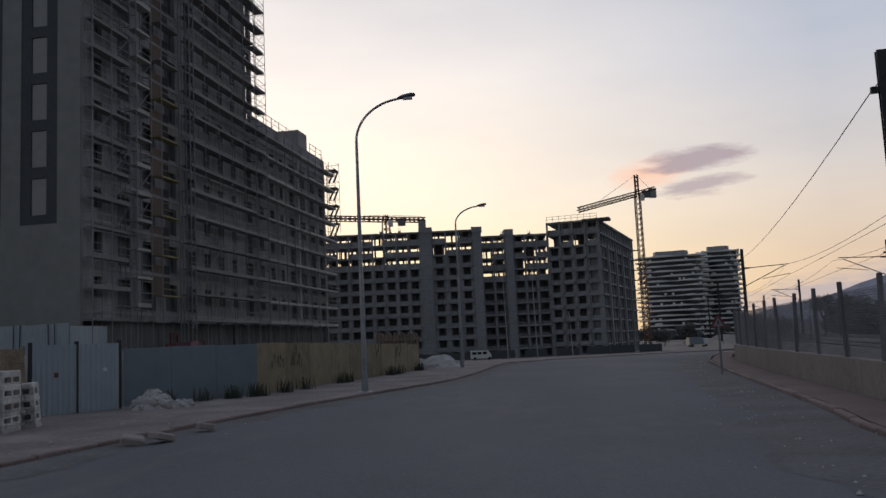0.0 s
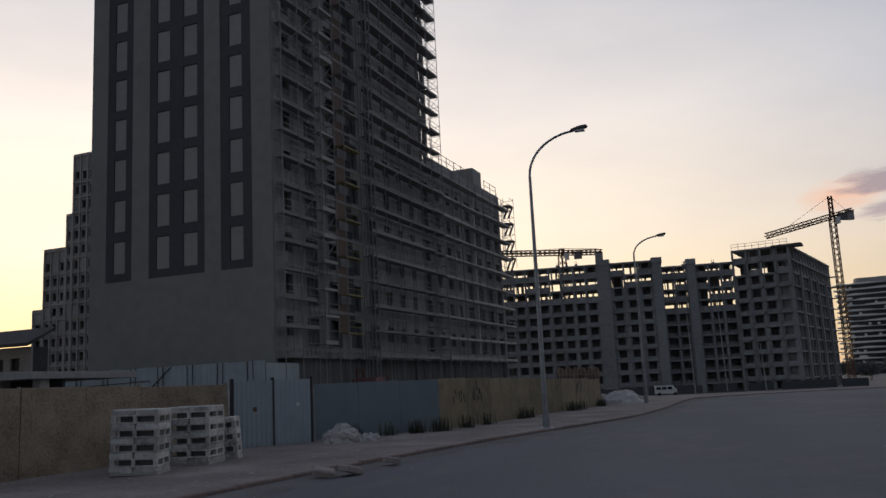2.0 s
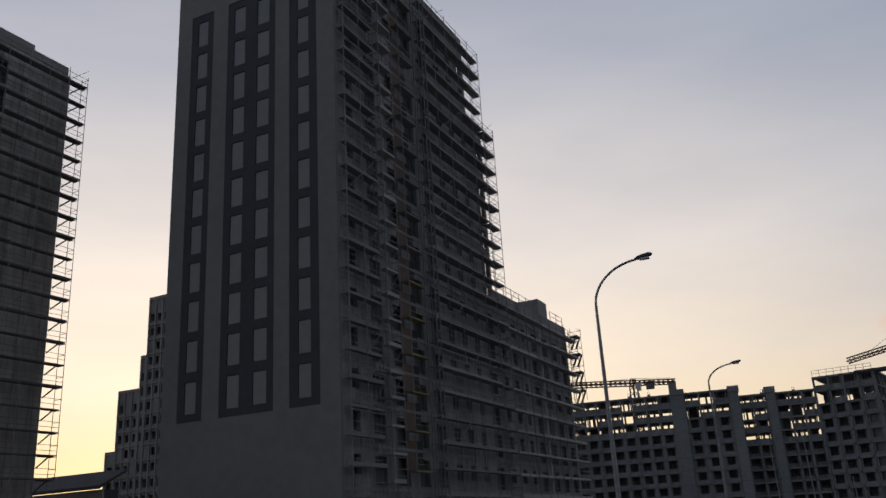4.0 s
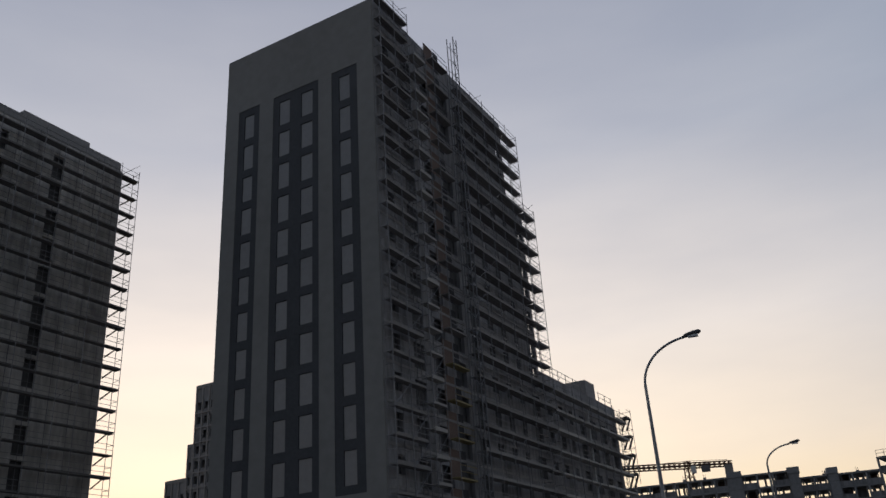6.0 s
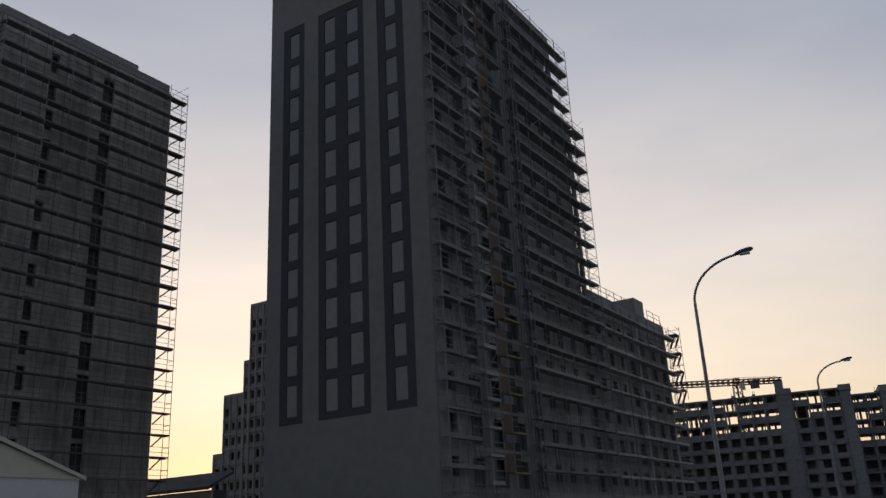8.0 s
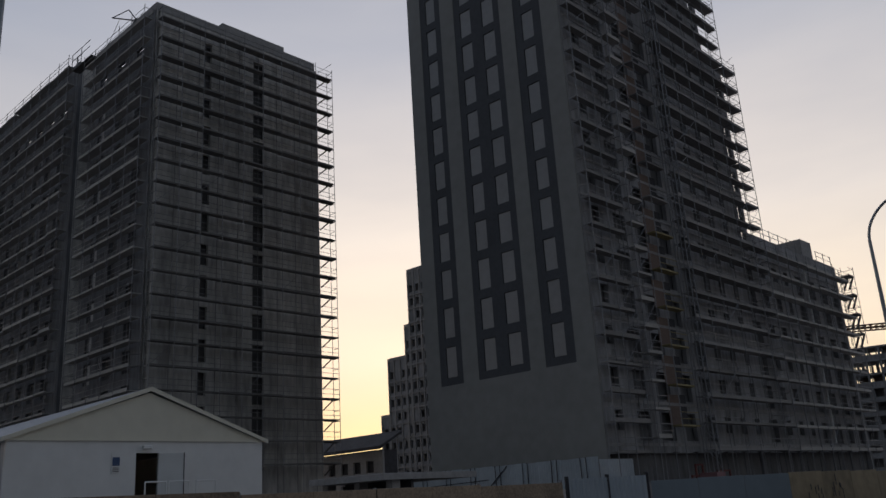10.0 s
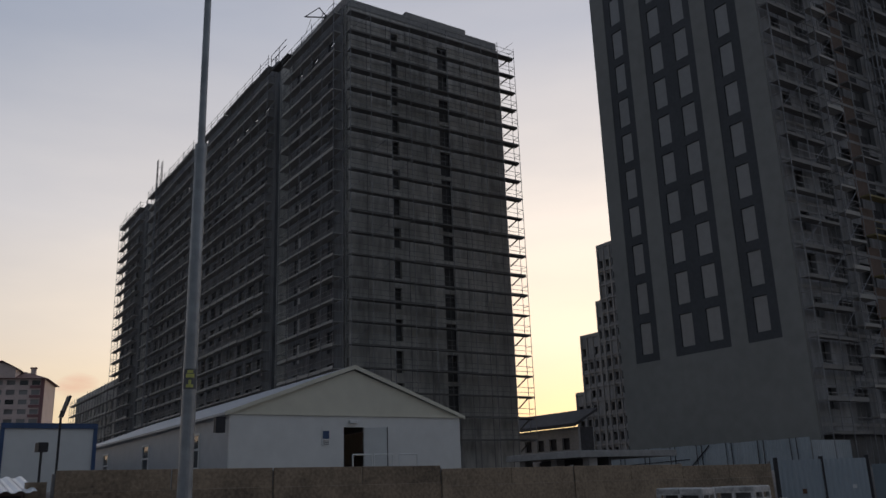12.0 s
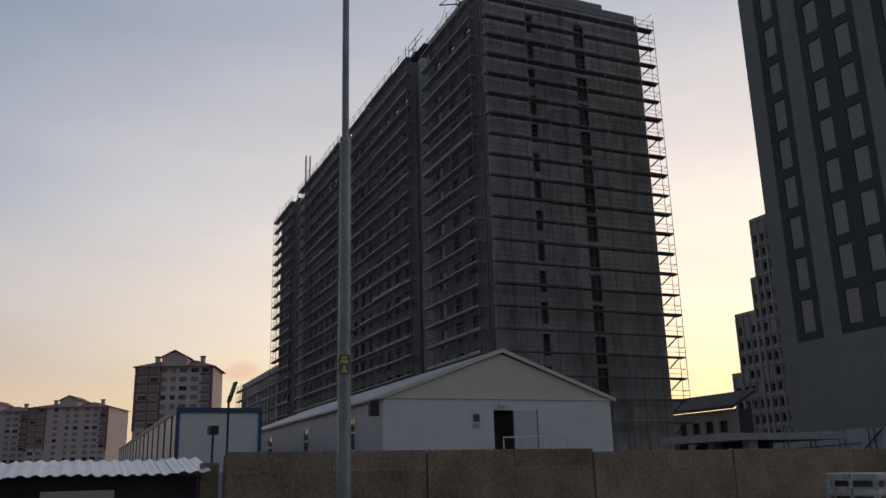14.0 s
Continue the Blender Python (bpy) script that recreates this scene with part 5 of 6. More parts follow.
# ---- trees beyond the tracks ----
def tree(x, y, h, spread, seed, leaf=1.0, count=900):
    rng = random.Random(seed)
    th = thing("tree", "dark leafy tree beyond the railway", "tree", at(x, y, 0), "trees beyond the railway")
    b = Build().tube((0, 0, -3), (0.1, 0, h * 0.45), 0.16, 0.1, n=7)
    ends = []
    for k in range(6):
        a = rng.uniform(0, 6.28)
        e = (spread * 0.6 * math.cos(a), spread * 0.6 * math.sin(a), h * rng.uniform(0.55, 0.9))
        b.tube((0.05, 0, h * rng.uniform(0.25, 0.42)), e, 0.07, 0.02, n=5)
        ends.append(e)
    part("trunk", b, "bark", th)
    b = Build()
    for k in range(count):
        e = rng.choice(ends)
        r = spread * 0.62
        d = Vector((rng.gauss(0, 1), rng.gauss(0, 1), rng.gauss(0, 0.8))).normalized() * r * rng.uniform(0.2, 1) ** 0.6
        c = Vector(e) + d
        u = Vector((rng.uniform(-1, 1), rng.uniform(-1, 1), rng.uniform(-1, 1))).normalized()
        v = u.orthogonal().normalized()
        sz = rng.uniform(0.12, 0.26) * leaf
        b.add([c - u * sz, c + v * sz * 0.6, c + u * sz, c - v * sz * 0.6], [(0, 1, 2, 3)])
    part("crown", b, "leaffar", th)
    return th


rng = random.Random(5)
for k in range(16):
    s = 10 + 7.5 * k + rng.uniform(-2, 2)
    p = R0 + RU * s + RN * rng.uniform(15, 20)
    tree(p.x, p.y, rng.uniform(2.3, 3.1) + s * 0.025, rng.uniform(1.4, 2.2), 40 + k)

for k in range(30):
    s = 2 + 3.4 * k + rng.uniform(-1, 1)
    p = R0 + RU * s + RN * rng.uniform(12.5, 15)
    tree(p.x, p.y, rng.uniform(2.0, 2.9) - s * 0.004, rng.uniform(1.5, 2.1), 80 + k, 1.5)

# ballast bed, rails and a low platform wall beyond the fence
bed = Build()
ends = [R0 + RU * q for q in (-30, 170)]
prof_bed = [(0.6, -0.1), (1.9, 0.55), (10.6, 0.55), (11.6, -0.1)]
for p in ends:
    bed.v += [(p.x + RN.x * n, p.y + RN.y * n, z) for n, z in prof_bed]
bed.f = [(0, 1, 5, 4), (1, 2, 6, 5), (2, 3, 7, 6), (0, 3, 2, 1), (4, 5, 6, 7), (0, 4, 7, 3)]
solid("track_bed", bed, "ballast", "dark stone ballast bed of the railway", "ballast", kind="structure")
for n in (2.7, 4.15, 7.4, 8.85):
    rl = Build().tube(ends[0] + RN * n + Vector((0, 0, 0.60)), ends[1] + RN * n + Vector((0, 0, 0.60)), 0.07, n=4)
    solid("rail", rl, "postdark", "dull steel rail on the ballast", "rail", group="railway rails")
pw = thing("trackside_shed", "long low grey shed beyond the tracks", "building", at(*(R0 + RU * 14 + RN * 21)[:2], 0, -15.5))
part("wall", Build().box(-2.2, 2.2, -11, 6, 0, 2.7), "wallbeige", pw, "grey rendered wall")
part("roof", Build().add([(-2.5, -11.3, 2.7), (2.5, -11.3, 2.7), (2.5, 6.3, 2.7), (-2.5, 6.3, 2.7), (0, -11.3, 3.4), (0, 6.3, 3.4)], [(0, 1, 2, 3), (0, 4, 1), (3, 2, 5), (0, 3, 5, 4), (1, 4, 5, 2)]), "rooftile", pw, "dark low roof")

# far hills
b = Build()
prof = []
for k in range(61):
    az = radians(8 + k * 1.2)
    deg = 8 + k * 1.2
    hgt = 3400 * math.tan(radians(min(3.6, max(0.1, 0.75 + (deg - 19.5) * 0.25)))) + 7 * math.sin(k * 1.3)
    prof.append((az, hgt))
for az, hgt in prof:
    for d, hh in ((2900, -10), (3400, hgt), (4200, -10)):
        b.v.append((d * math.sin(az), d * math.cos(az), hh))
for i in range(len(prof) - 1):
    a = 3 * i
    b.f += [(a, a + 3, a + 4, a + 1), (a + 1, a + 4, a + 5, a + 2)]
solid("backdrop_hills", b, "hill", "hills on the horizon with blue-grey haze in their colour", "hills", kind="structure")

# ---- stepped building between the towers ----
def grid_block(name, label, m, steps, fh, depth, mat, group=""):
    """Side by side bays (x0, x1, height) with a grid of piers and floor edges on the front."""
    th = thing(name, label, "building", m, group)
    for x0, x1, h in steps:
        w = x1 - x0
        n = max(1, round(w / 1.95))
        bw = w / n
        holes = []
        for k in range(int((h - 0.9) / fh)):
            for i in range(n):
                c = bw * (i + 0.5)
                if (i + 2 * k) % 7 != 5:
                    holes.append((c - bw * 0.27, c + bw * 0.27, k * fh + 0.8, k * fh + 2.4))
        part("front_wall", wall_with_holes(Build(), w, 0, h, holes, 0.3), mat, th, "", at(x0, 0, 0))
        part("side_wall", Build().box(x0, x0 + 0.3, 0.32, depth, 0, h), mat, th)
        # dimmed core paints the shade behind the window holes
        part("room_core", Build().box(x0 + 0.35, x1 - 0.05, 1.0, depth, 0, h - 0.5), "infillmid", th)
        part("parapet", boxmesh("concrete", w, 0.45, 0.7), "concrete", th, "pale parapet", at((x0 + x1) / 2, 0.02, h - 0.7))
        for k in range(1, int(h / fh)):
            part("floor_edge", boxmesh("concrete", w, 0.3, 0.28), "concrete", th, "", at((x0 + x1) / 2, -0.14, k * fh - 0.1))
        for i in range(n + 1):
            part("pier", boxmesh("concrete", 0.34, 0.24, h - 0.3), "concrete", th, "", at(x0 + min(max(bw * i, 0.17), w - 0.17), -0.12, 0))
    return th


grid_block("stepped_building", "unfinished stepped concrete building between the towers", grid(-114.6, 149.6, 0), [(-2.75, 0.0, 20.7), (0.0, 5.8, 32.9), (5.8, 7.4, 39.6), (7.4, 31.9, 51.8)], 3.05, 16, "block")

# low canopy, far low roof
cp = thing("site_canopy", "low building with a pale flat canopy roof", "building", grid(-33.4, 39.5, 0))
part("canopy_slab", Build().slab(-2.0, 4.6, -1.5, 6.0, 2.95, 3.3, 0.03), "concrete", cp, "pale concrete canopy slab")
# dark sheet painted as the shaded gap under the slab
part("canopy_shade_sheet", Build().box(-1.5, 4.3, 0.8, 1.0, 1.0, 2.95), "dark", cp)
for x in (-1.6, 1.3, 4.0):
    part("pier", Build().box(x - 0.25, x + 0.25, -0.6, 0.0, 1.0, 2.95), "concrete", cp)
lo = thing("low_building", "low white building with a dark roof between the towers", "building", grid(-106, 112, 1.2))
part("wall", wall_with_holes(Build(), 21.5, -1.4, 9.0, [(1.5 + 3.2 * i, 3.3 + 3.2 * i, z, z + 1.8) for i in range(6) for z in (2.0, 5.6)], 0.4), "concrete", lo)
part("roof", Build().add([(-0.5, -1, 9.0), (22.0, -1, 9.0), (22.0, 4, 11.6), (-0.5, 4, 11.6), (-0.5, -1, 9.5), (22.0, -1, 9.5), (22.0, 4, 12.0), (-0.5, 4, 12.0)], [(0, 1, 2, 3), (4, 7, 6, 5), (0, 4, 5, 1), (1, 5, 6, 2), (2, 6, 7, 3), (3, 7, 4, 0)]), "dark", lo, "dark sheet roof")
# dark core painted as shade behind the low building's windows
part("room_core", Build().box(0.3, 21.2, 0.6, 3.4, -1.4, 9), "dark", lo)


# ---- finished apartment houses far off ----
def apartment_house(az, d, width, eave, turn, floors, label):
    x, y = d * math.sin(radians(az)), d * math.cos(radians(az))
    th = thing("apartment_house", label, "building", at(x, y, 0, turn), "finished apartment houses")
    w, dp = width / 2, width * 0.42
    fh = eave / floors
    cols = [(-w + 1.0, -w + 3.6, "maroon"), (-w + 4.6, -w + 7.2, "maroon"), (-w * 0.36, -w * 0.36 + 2.0, "salmon"), (-1.0, 0.6, "salmon"), (w * 0.14, w * 0.14 + 2.2, "salmon"), (w - 10.2, w - 8.0, "salmon"), (w - 6.8, w - 4.4, "salmon"), (w - 3.4, w - 1.0, "maroon")]
    holes = [(c0 + w, c1 + w, k * fh + 1.0, k * fh + 2.45) for c0, c1, _ in cols for k in range(3, floors)]
    part("front_wall", wall_with_holes(Build(), width, 0, eave, holes, 0.4), "salmon", th, "pale salmon rendered front", at(-w, -dp, 0))
    part("body", Build().box(-w, w, -dp + 0.75, dp, 0, eave), "salmon", th)
    for c0, c1, band in ((-w - 0.25, -w + 0.75, 1), (-w + 3.8, -w + 4.4, 1), (w - 0.8, w + 0.25, 1), (-w + 7.5, -w + 8.2, 1)):
        part("maroon_band", Build().box(c0, c1, -dp - 0.15, -dp - 0.003, floors // 2 * fh, eave - 0.02), "maroon", th, "maroon painted band")
    for c0, c1, kind_ in cols:
        for k in range(3, floors):
            part("window", boxmesh("glass" if (k * 7 + int(c0 * 3)) % 5 < 1 else "film", c1 - c0, 0.06, 1.45), "glass", th, "", at((c0 + c1) / 2, -dp + 0.25, k * fh + 1.0))
            if kind_ == "maroon" and k > floors // 2:
                part("sill_band", boxmesh("maroon", c1 - c0 + 0.9, 0.2, 0.85), "maroon", th, "", at((c0 + c1) / 2, -dp - 0.1, k * fh + 0.02))
    o = 1.2
    b = Build().add([(-w - o, -dp - o, eave), (w + o, -dp - o, eave), (w + o, dp + o, eave), (-w - o, dp + o, eave), (-w * 0.4, 0, eave + 3.4), (w * 0.4, 0, eave + 3.4)],
                    [(3, 2, 1, 0), (0, 1, 5, 4), (1, 2, 5), (2, 3, 4, 5), (3, 0, 4)])
    part("roof", b, "rooftile", th, "low hipped tiled roof")
    b = Build().add([(-4, -dp - 0.4, eave), (4, -dp - 0.4, eave), (4, -dp - 0.4, eave + 3.2), (0, -dp - 0.4, eave + 5.0), (-4, -dp - 0.4, eave + 3.2), (-4, 2, eave), (4, 2, eave), (4, 2, eave + 3.2), (0, 2, eave + 5.0), (-4, 2, eave + 3.2)],
                    [(0, 1, 2, 3, 4), (9, 8, 7, 6, 5), (0, 4, 9, 5), (1, 6, 7, 2), (2, 7, 8, 3), (3, 8, 9, 4)])
    part("gable_house", b, "salmon", th)
    part("gable_roof", Build().add([(-4.8, -dp - 1, eave + 3.0), (0, -dp - 1, eave + 5.2), (4.8, -dp - 1, eave + 3.0), (-4.8, 2.4, eave + 3.0), (0, 2.4, eave + 5.2), (4.8, 2.4, eave + 3.0), (0, -dp - 1, eave + 5.5), (0, 2.4, eave + 5.5)],
                                   [(0, 1, 4, 3), (1, 2, 5, 4), (0, 3, 7, 6), (6, 7, 5, 2), (0, 6, 2, 1), (3, 4, 5, 7)]), "rooftile", th)
    for x in (-w * 0.62, -w * 0.42, w * 0.6):
        ch = part("chimney", Build().box(x - 0.7, x + 0.7, -2, -0.6, eave + 0.8, eave + 4.2), "salmon", th)
        part("chimney_cap", Build().box(x - 0.9, x + 0.9, -2.2, -0.4, eave + 4.2, eave + 4.6), "rooftile", ch)
    return th


apartment_house(-73.95, 300, 24.3, 37.9, 62, 13, "tall salmon and maroon apartment house with a hipped roof")
apartment_house(-79.75, 440, 35.5, 35.6, 60, 13, "salmon and maroon apartment house with a hipped roof")
apartment_house(-83.9, 470, 35.5, 35.6, 60, 13, "salmon and maroon apartment house with a hipped roof")

# ---- roadside shed ----
sh = thing("roadside_shed", "low dark shed with a rusty corrugated zinc roof", "shed", at(-14.4, 4.75, 0.0, GRID + 90))
for k in range(9):
    part("roof_sheet", corrugated("zinc", 0.62, 1.9, 3), "zinc", sh, "", pose(-0.35 - 0.6 * k, -0.15, 1.77 - 0.012 * (k % 2), -82, 0, 0) @ at(0, 0, -0.1 * ((k * 7) % 3)))
part("back_wall", Build().box(-6.0, 0.0, 1.4, 1.46, 0.0, 1.85), "brick", sh)
# dark panel painted as the shed's unlit inside
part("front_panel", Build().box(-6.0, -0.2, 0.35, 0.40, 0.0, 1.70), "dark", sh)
# the pane's light is only a cream colour here
part("lit_panel", Build().box(-2.6, -1.5, 0.30, 0.345, 0.4, 1.5), "cream", sh, "pale panel coloured as a lit pane in the shed front")
part("corner_post", Build().box(-0.15, 0.15, 0.25, 0.45, 0.0, 1.9), "osb", sh)
for x, y, z1, nm in ((-30.6, 10.6, 4.6, 1), (-29.5, 9.7, 3.35, 0)):
    po = thing("light_post" if nm else "camera_post", "thin dark post with a floodlight behind the shed" if nm else "short dark post with a camera behind the shed", "post", at(x, y, 0.5))
    part("post", Build().tube((0, 0, 0), (0, 0, z1 - 0.5), 0.04), "black", po)
    part("head", Build().add([(x_, y_, z_) for x_ in (-0.16, 0.16) for y_, z_ in ((-0.03, z1 - 0.72), (0.03, z1 - 0.74), (0.26, z1 + 0.0), (0.20, z1 + 0.02))], [(0, 1, 2, 3), (7, 6, 5, 4), (0, 4, 5, 1), (1, 5, 6, 2), (2, 6, 7, 3), (3, 7, 4, 0)]) if nm else Build().slab(-0.2, 0.2, -0.15, 0.15, z1 - 0.7, z1 - 0.4), "black", po)

# ---- sticker on the pole ----
stk = thing("pole_sticker", "small oval yellow-green sticker on the steel pole", "sticker", pose(-10.6, 5.3, 2.97, 0, 0, 63.4))
arc = (-0.9, -0.45, 0, 0.45, 0.9)
part("sheet", Build().add([(0.102 * math.sin(a), -0.102 * math.cos(a), z) for z in (0, 0.27) for a in arc], [(i, i + 1, i + 6, i + 5) for i in range(4)]), "postdark", stk)
for z0, z1, wide in ((0.02, 0.06, 0.5), (0.06, 0.12, 0.2), (0.15, 0.20, 0.6), (0.21, 0.25, 0.4)):
    part("mark", Build().add([(0.106 * math.sin(a * wide), -0.106 * math.cos(a * wide), z) for z in (z0, z1) for a in arc], [(i, i + 1, i + 6, i + 5) for i in range(4)]), "stickeryellow", stk)

# ---- van ----
van = thing("minibus", "white minibus parked at the end of the road", "vehicle", at(7.0, 180, ground_z(7, 180), 4))
prof_ = [(-2.5, 0.35), (2.4, 0.35), (2.5, 0.9), (1.9, 1.15), (1.2, 1.95), (-2.35, 2.05), (-2.5, 1.2)]
b = Build()
for y in (-0.95, 0.95):
    b.v += [(x, y, z) for x, z in prof_]
n = len(prof_)
b.f = [(i, (i + 1) % n, n + (i + 1) % n, n + i) for i in range(n)] + [tuple(range(n)), tuple(range(2 * n - 1, n - 1, -1))]
body = part("body", b, "white", van)
for x in (-1.7, -0.6, 0.5):
    part("side_window", Build().box(x - 0.45, x + 0.45, -0.965, -0.952, 1.2, 1.75), "glass", body)
for x in (-1.6, 1.5):
    for y in (-0.9, 0.9):
        part("wheel", Build().tube((x, y - 0.1, 0.33), (x, y + 0.1, 0.33), 0.33, n=14), "black", van)

# ---- rubble, kerb stones, warning sign ----
def heap(x, y, r, h, count, size, label, mat, seed):
    rng = random.Random(seed)
    th = thing("rubble_heap", label, "rubble", at(x, y, 0.1), "rubble by the road")
    b = Build()
    n = 22
    for i in range(6):
        rr = r * (1 - i / 5.0)
        for k in range(n):
            a = 2 * math.pi * k / n
            q = rr * (1 + 0.25 * noise.noise((x + 2 * math.cos(a), 2 * math.sin(a), i * 0.7)))
            b.v.append((q * math.cos(a), q * math.sin(a), h * (1 - (1 - i / 5.0) ** 1.6) * (1 + 0.3 * noise.noise((k * 0.5, i, seed))) - 0.02))
    for i in range(5):
        b.f += [(i * n + k, i * n + (k + 1) % n, (i + 1) * n + (k + 1) % n, (i + 1) * n + k) for k in range(n)]
    part("mound", b, mat, th)
    for k in range(count):
        a, q = rng.uniform(0, 6.28), r * rng.uniform(0.1, 1.05)
        s = size * rng.uniform(0.4, 1.2)
        bm = bmesh.new()
        bmesh.ops.create_icosphere(bm, subdivisions=1, radius=s)
        for v in bm.verts:
            v.co *= rng.uniform(0.65, 1.2)
            v.co.z *= 0.7
        me = bpy.data.meshes.new("stone")
        bm.to_mesh(me)
        bm.free()
        me.materials.append(M[mat])
        part("stone", me, mat, th, "", pose(q * math.cos(a), q * math.sin(a), max(0.03, h * max(0.0, 1 - q / r) ** 0.8 * 0.9), rng.uniform(0, 90), rng.uniform(0, 90), 0))
    return th


heap(-8.5, 24.4, 0.62, 0.55, 24, 0.15, "heap of pale broken rubble and bags by the hoarding", "rubble", 3)
heap(-7.75, 24.8, 0.4, 0.2, 10, 0.12, "small heap of pale rubble by the hoarding", "rubble", 4)
heap(-0.6, 52.0, 1.6, 0.75, 14, 0.2, "pale gravel heap at the end of the hoarding", "rubble", 5)
for i, (x, y, t, l) in enumerate(((-5.7, 15.3, 20, 0.42), (-5.3, 15.65, 75, 0.5), (-5.0, 17.4, 30, 0.34))):
    solid("broken_kerb", Build().slab(-l / 2, l / 2, -0.14, 0.14, 0, 0.12, 0.03), "kerb", "broken kerb stone lying loose at the road's edge", "stone", pose(x, y, 0.08, 12 - 8 * i, 12, t), group="loose kerb stones")

ws = thing("warning_sign", "triangular road sign on a post by the railway wall", "road sign", at(9.2, 28.95, 0.1, -17))
part("post", Build().tube((0, 0, 0), (0, 0, 1.75), 0.04), "steel", ws)
tri = part("plate", Build().add([(-0.3, -0.03, 1.55), (0.3, -0.03, 1.55), (0, -0.03, 2.07), (-0.3, -0.01, 1.55), (0.3, -0.01, 1.55), (0, -0.01, 2.07)], [(0, 1, 2), (5, 4, 3), (0, 3, 4, 1), (1, 4, 5, 2), (2, 5, 3, 0)]), "reddark", ws, "red bordered plate")
part("field", Build().add([(-0.17, -0.035, 1.62), (0.17, -0.035, 1.62), (0, -0.035, 1.92), (-0.17, -0.031, 1.62), (0.17, -0.031, 1.62), (0, -0.031, 1.92)], [(0, 1, 2), (5, 4, 3), (0, 3, 4, 1), (1, 4, 5, 2), (2, 5, 3, 0)]), "steel", tri)
part("mark", Build().box(-0.02, 0.02, -0.042, -0.036, 1.66, 1.82), "black", tri)

# weeds along the hoarding
rng = random.Random(9)
for k in range(16):
    t = rng.random()
    x, y = (-9.6 + 3.0 * t, 26.0 + 3.0 * t) if k < 7 else (-6.4 + 4.5 * t, 29.5 + 19 * t)
    b = Build()
    for j in range(60):
        a, l = rng.uniform(0, 6.28), rng.uniform(0.15, 0.5)
        p = Vector((rng.gauss(0, 0.14), rng.gauss(0, 0.14), 0))
        e = p + Vector((0.12 * math.cos(a), 0.12 * math.sin(a), l))
        w = Vector((-math.sin(a), math.cos(a), 0)) * 0.015
        b.add([p - w, p + w, e + w * 0.3, e - w * 0.3], [(0, 1, 2, 3)])
    solid("weed", b, "leaf", "tuft of dark dry weeds at the hoarding's foot", "plant", at(x + 0.35, y - 0.3, 0.1), group="weeds")

# kerb stones
for name, line, side_ in (("kerb", lk, 1), ("kerb", rk, -1)):
    pts = [p for p in along(LEFT_KERB if side_ > 0 else RIGHT_KERB, 0.8) if -26 < p.y < 62]
    th = thing("kerb_line", "dusty concrete kerb along the road", "kerb", kind="structure")
    for p, q in zip(pts, pts[1:]):
        g = ground_z((p.x + q.x) / 2, (p.y + q.y) / 2) if p.y > 50 else 0
        part("kerb_stone", boxmesh("kerbred", 0.785, 0.16, 0.26, 0.02), "kerb", th, "", at((p.x + q.x) / 2, (p.y + q.y) / 2, g - 0.13 + rng.uniform(-0.012, 0.012), math.degrees(math.atan2(q.y - p.y, q.x - p.x)) + rng.uniform(-1, 1)))

# ---- braces on the hoarding, scrawls and stickers ----
for k in range(7):
    for d in (0, 0.45):
        part("brace_post", Build().tube((0, 0, 0), (0.05 * (k % 3 - 1), 0, 2.1), 0.03, n=5), "black", ho, "", at(-15.8 + 2.5 * k + d, -2.06, 1.78))
part("brace_rail", Build().tube((-16, -2.07, 2.75), (-9, -2.07, 2.95), 0.03, n=5), "black", ho)
part("brace_diagonal", Build().tube((-9.6, -2.07, 1.9), (-7.2, -2.07, 3.8), 0.04, n=5), "black", ho)
rng = random.Random(31)
oa, ob_ = Vector((-6.6, 29.3, 0)), Vector((-1.75, 49.5, 0))
od = (ob_ - oa).normalized()
for s0, n in ((1.0, 7), (2.6, 9), (12.5, 5), (16, 6)):
    sc = thing("paint_scrawl", "dark unreadable paint scrawl on the ochre hoarding", "graffiti", at(oa.x + od.x * s0 + 0.03, oa.y + od.y * s0, 0.9, math.degrees(math.atan2(od.y, od.x))), "paint scrawls")
    for k in range(n):
        x, z = rng.uniform(0, 1.0), rng.uniform(0, 0.5)
        part("stroke", Build().box(x, x + 0.05, -0.05, -0.042, z, z + rng.uniform(0.15, 0.4)), "black", sc)
part("sticker", Build().box(0.60, 0.72, -0.02, -0.012, 1.02, 1.15), "crane", gate, "orange sticker")
part("sticker", Build().box(2.05, 2.17, -0.02, -0.012, 1.12, 1.22), "white", gate, "white sticker")

tsn = thing("timber_screen", "dark brown upright boards behind the ochre hoarding", "fence", at(-3.55, 43.0, 0.1, 76.5))
for k in range(24):
    part("board", boxmesh("timberbrown", 0.3, 0.04, 2.02 + 0.05 * (k * 7 % 4)), "timberbrown", tsn, "", at(0.33 * k, 0.02 * (k % 2), 0))
part("rail", Build().box(-0.2, 7.9, -0.06, -0.025, 1.7, 1.8), "timberbrown", tsn)

# slim poles and barriers at the far end of the road
for x, y, h in ((11.5, 165, 16), (17.5, 168, 18), (25, 172, 9)):
    g = ground_z(x, y)
    solid("slim_pole", Build().tube((0, 0, 0), (-0.3, 0, h), 0.14, 0.07, n=6), "lampsteel", "slim grey pole before the concrete frame", "pole", at(x, y, g), group="slim poles")
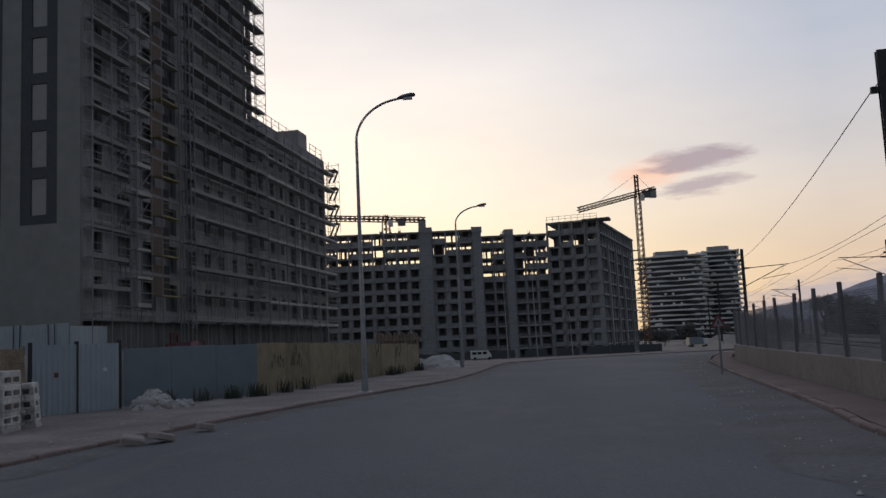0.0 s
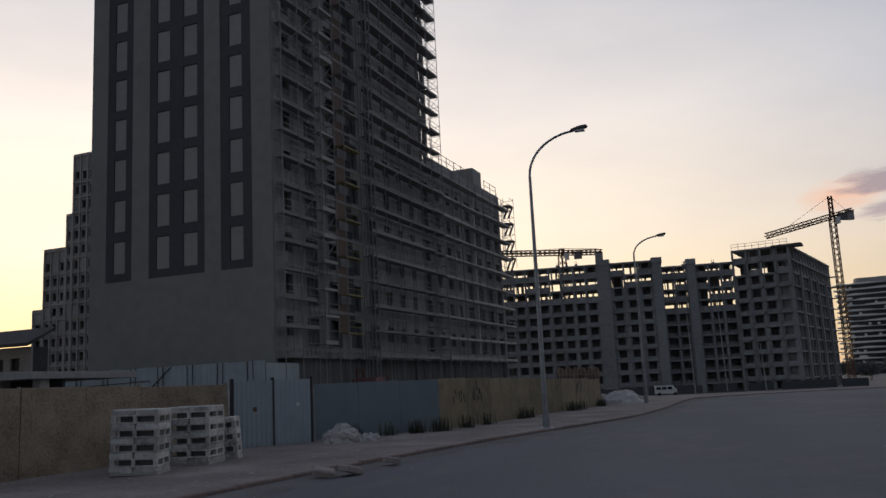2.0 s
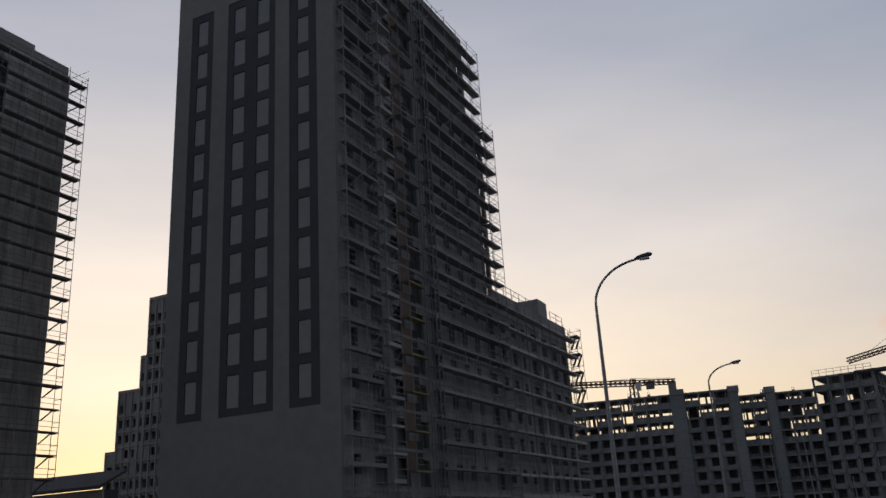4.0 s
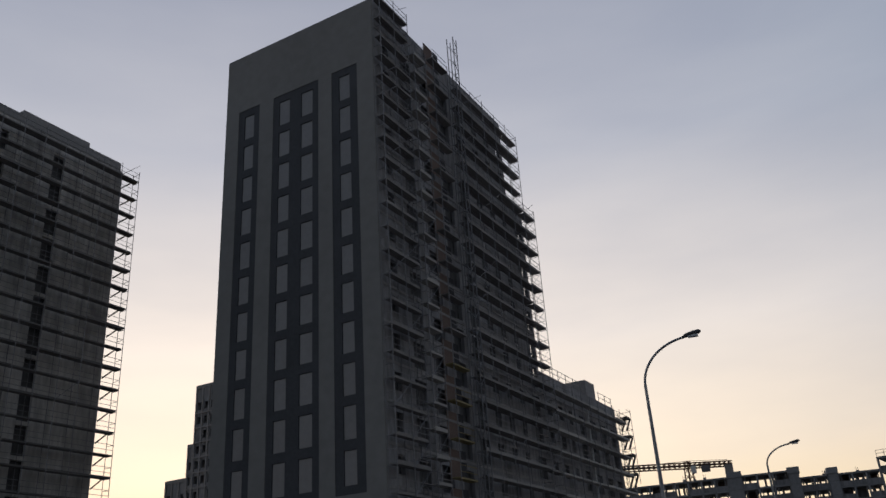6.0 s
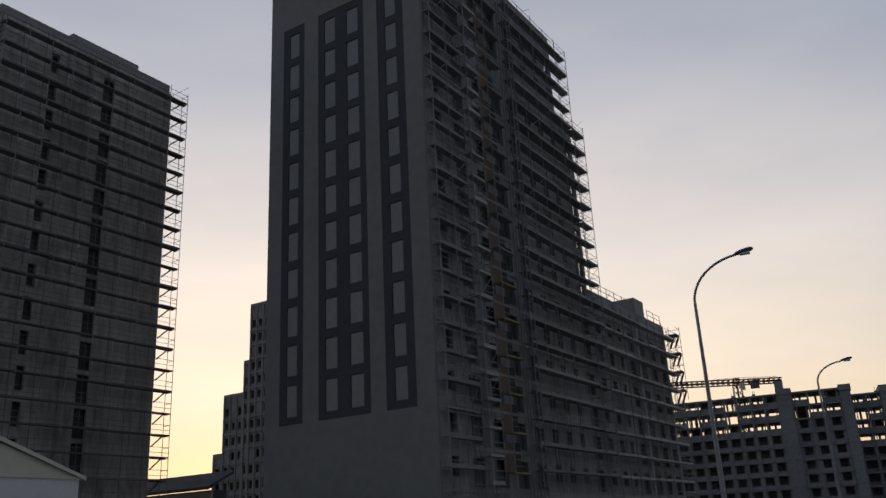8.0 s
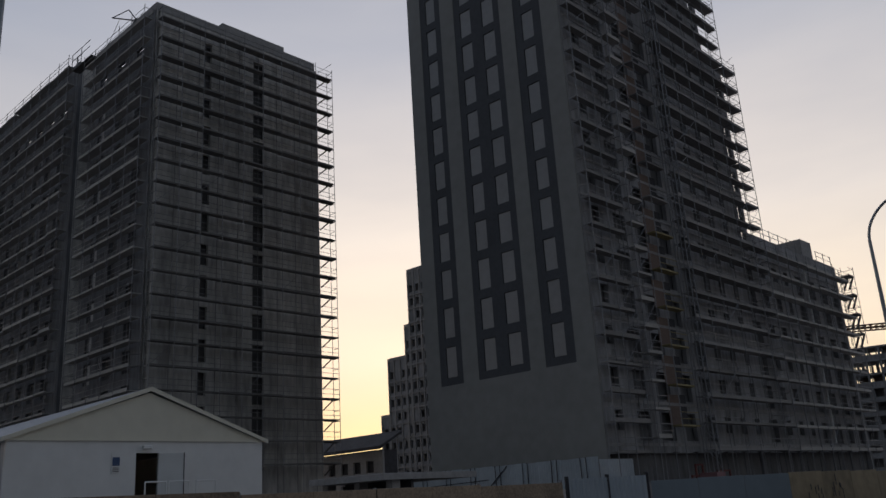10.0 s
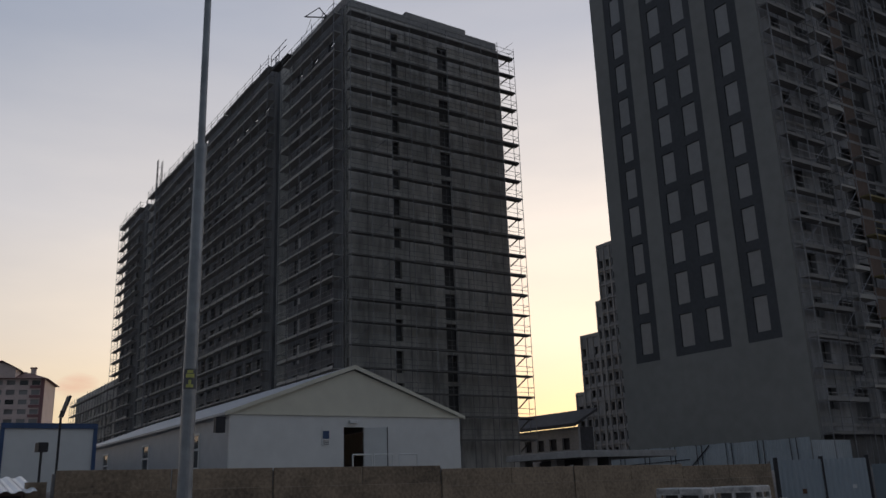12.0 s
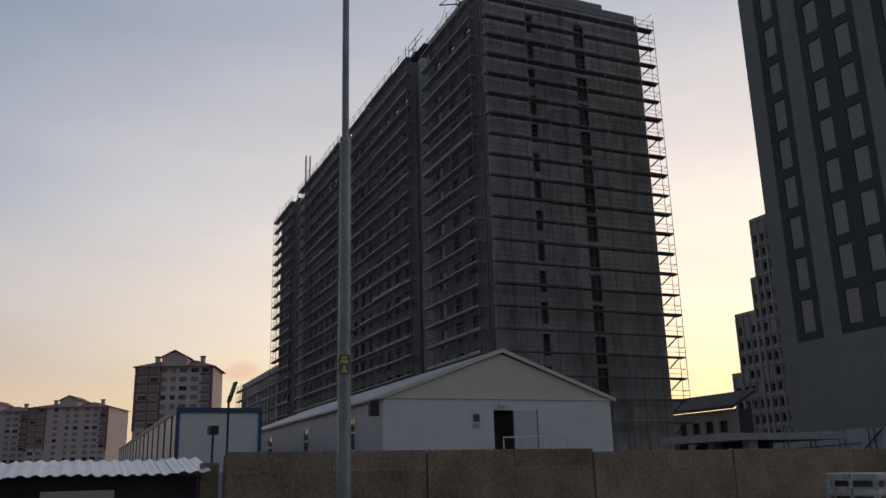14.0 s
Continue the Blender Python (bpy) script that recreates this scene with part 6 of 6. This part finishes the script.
for k in range(9):
    x = -6 + 6.0 * k + rng.uniform(-1, 1)
    y = 172 + rng.uniform(0, 12)
    bar = thing("site_barrier", "low dark site fence at the foot of the frame", "barrier", at(x, y, ground_z(x, y), rng.uniform(-10, 10)), "site barriers")
    part("board", Build().box(-2.4, 2.4, -0.03, 0.03, 0.2, 1.7), "anthracite", bar)
    for q in (-2.2, 2.2):
        part("leg", Build().box(q - 0.05, q + 0.05, 0.03, 0.13, 0, 1.8), "steel", bar)

# ---- dust drifted along the road's edges ----
def dust_verge(name, kerb_pts, sign, lo_, hi_, seed):
    b = Build()
    pts = [p for p in kerb_pts if -26 < p.y < 56]
    n = 5
    for i, p in enumerate(pts):
        t = (pts[min(i + 1, len(pts) - 1)] - pts[max(i - 1, 0)]).normalized()
        nv = Vector((t.y, -t.x, 0)) * sign
        w = lo_ + (hi_ - lo_) * (0.5 + 0.5 * noise.noise((p.y * 0.35, seed, 0))) + 0.25 * noise.noise((p.y * 1.7, seed, 3))
        for k in range(n):
            f = k / (n - 1)
            q = p + nv * (0.09 + max(0.1, w) * f)
            b.v.append((q.x, q.y, 0.024 + 0.028 * (1 - f) ** 2 * (1 if k < n - 1 else 0)))
    for i in range(len(pts) - 1):
        b.f += [(n * i + k, n * i + k + 1, n * i + n + k + 1, n * i + n + k) for k in range(n - 1)]
    return solid(name, b, "verge", "pale dust and grit drifted along the road's edge", "dust", kind="stuff")


dust_verge("road_dust", rk, -1, 0.5, 2.6, 3)
dust_verge("road_dust", lk, 1, 0.3, 1.3, 8)
b = Build()
rng = random.Random(77)
for k in range(1500):
    p = rng.choice(rk if rng.random() < 0.6 else lk)
    if not 4 < p.y < 45:
        continue
    on_right = p.x > fence_x(p.y) + 9
    x = p.x + (-abs(rng.gauss(0, 1.1)) if on_right else rng.gauss(-0.8, 1.3))
    y = p.y + rng.uniform(-0.5, 0.5)
    r = rng.uniform(0.008, 0.03) * (2.2 if rng.random() < 0.06 else 1)
    z = 0.03 if on_right or x > p.x else 0.105
    b.add([(x - r, y, z), (x, y - r, z), (x + r, y, z), (x, y + r, z), (x, y, z + r)], [(0, 1, 4), (1, 2, 4), (2, 3, 4), (3, 0, 4)])
solid("loose_grit", b, "rubble", "loose pale grit scattered on the road's edges", "gravel", kind="stuff")

# dark trees and parked lorries under the wavy towers
rng = random.Random(12)
for k in range(16):
    x, y = 76 + 4.6 * k + rng.uniform(-1, 1), 335 + rng.uniform(0, 40)
    tr = tree(x, y, rng.uniform(5, 10), rng.uniform(3.0, 4.5), 140 + k, 3.0, 500)
    tagged(tr, "dark leafy tree beyond the end of the road", group="trees at the road's end")
    tr.location.z = -4.1
for x, y, t in ((88, 302, 12),):
    tk = thing("parked_lorry", "pale parked lorry far beyond the road's end", "vehicle", at(x, y, -4.1, t), "parked lorries")
    part("cargo_box", Build().slab(-3.5, 1.8, -1.2, 1.2, 0.9, 3.4, 0.06), "sheetgrey", tk)
    part("cab", Build().slab(2.0, 3.8, -1.15, 1.15, 0.5, 2.9, 0.15), "white", tk)
    for wx in (-2.4, 2.8):
        part("wheel", Build().tube((wx, -1.2, 0.5), (wx, 1.2, 0.5), 0.5, n=12), "black", tk)
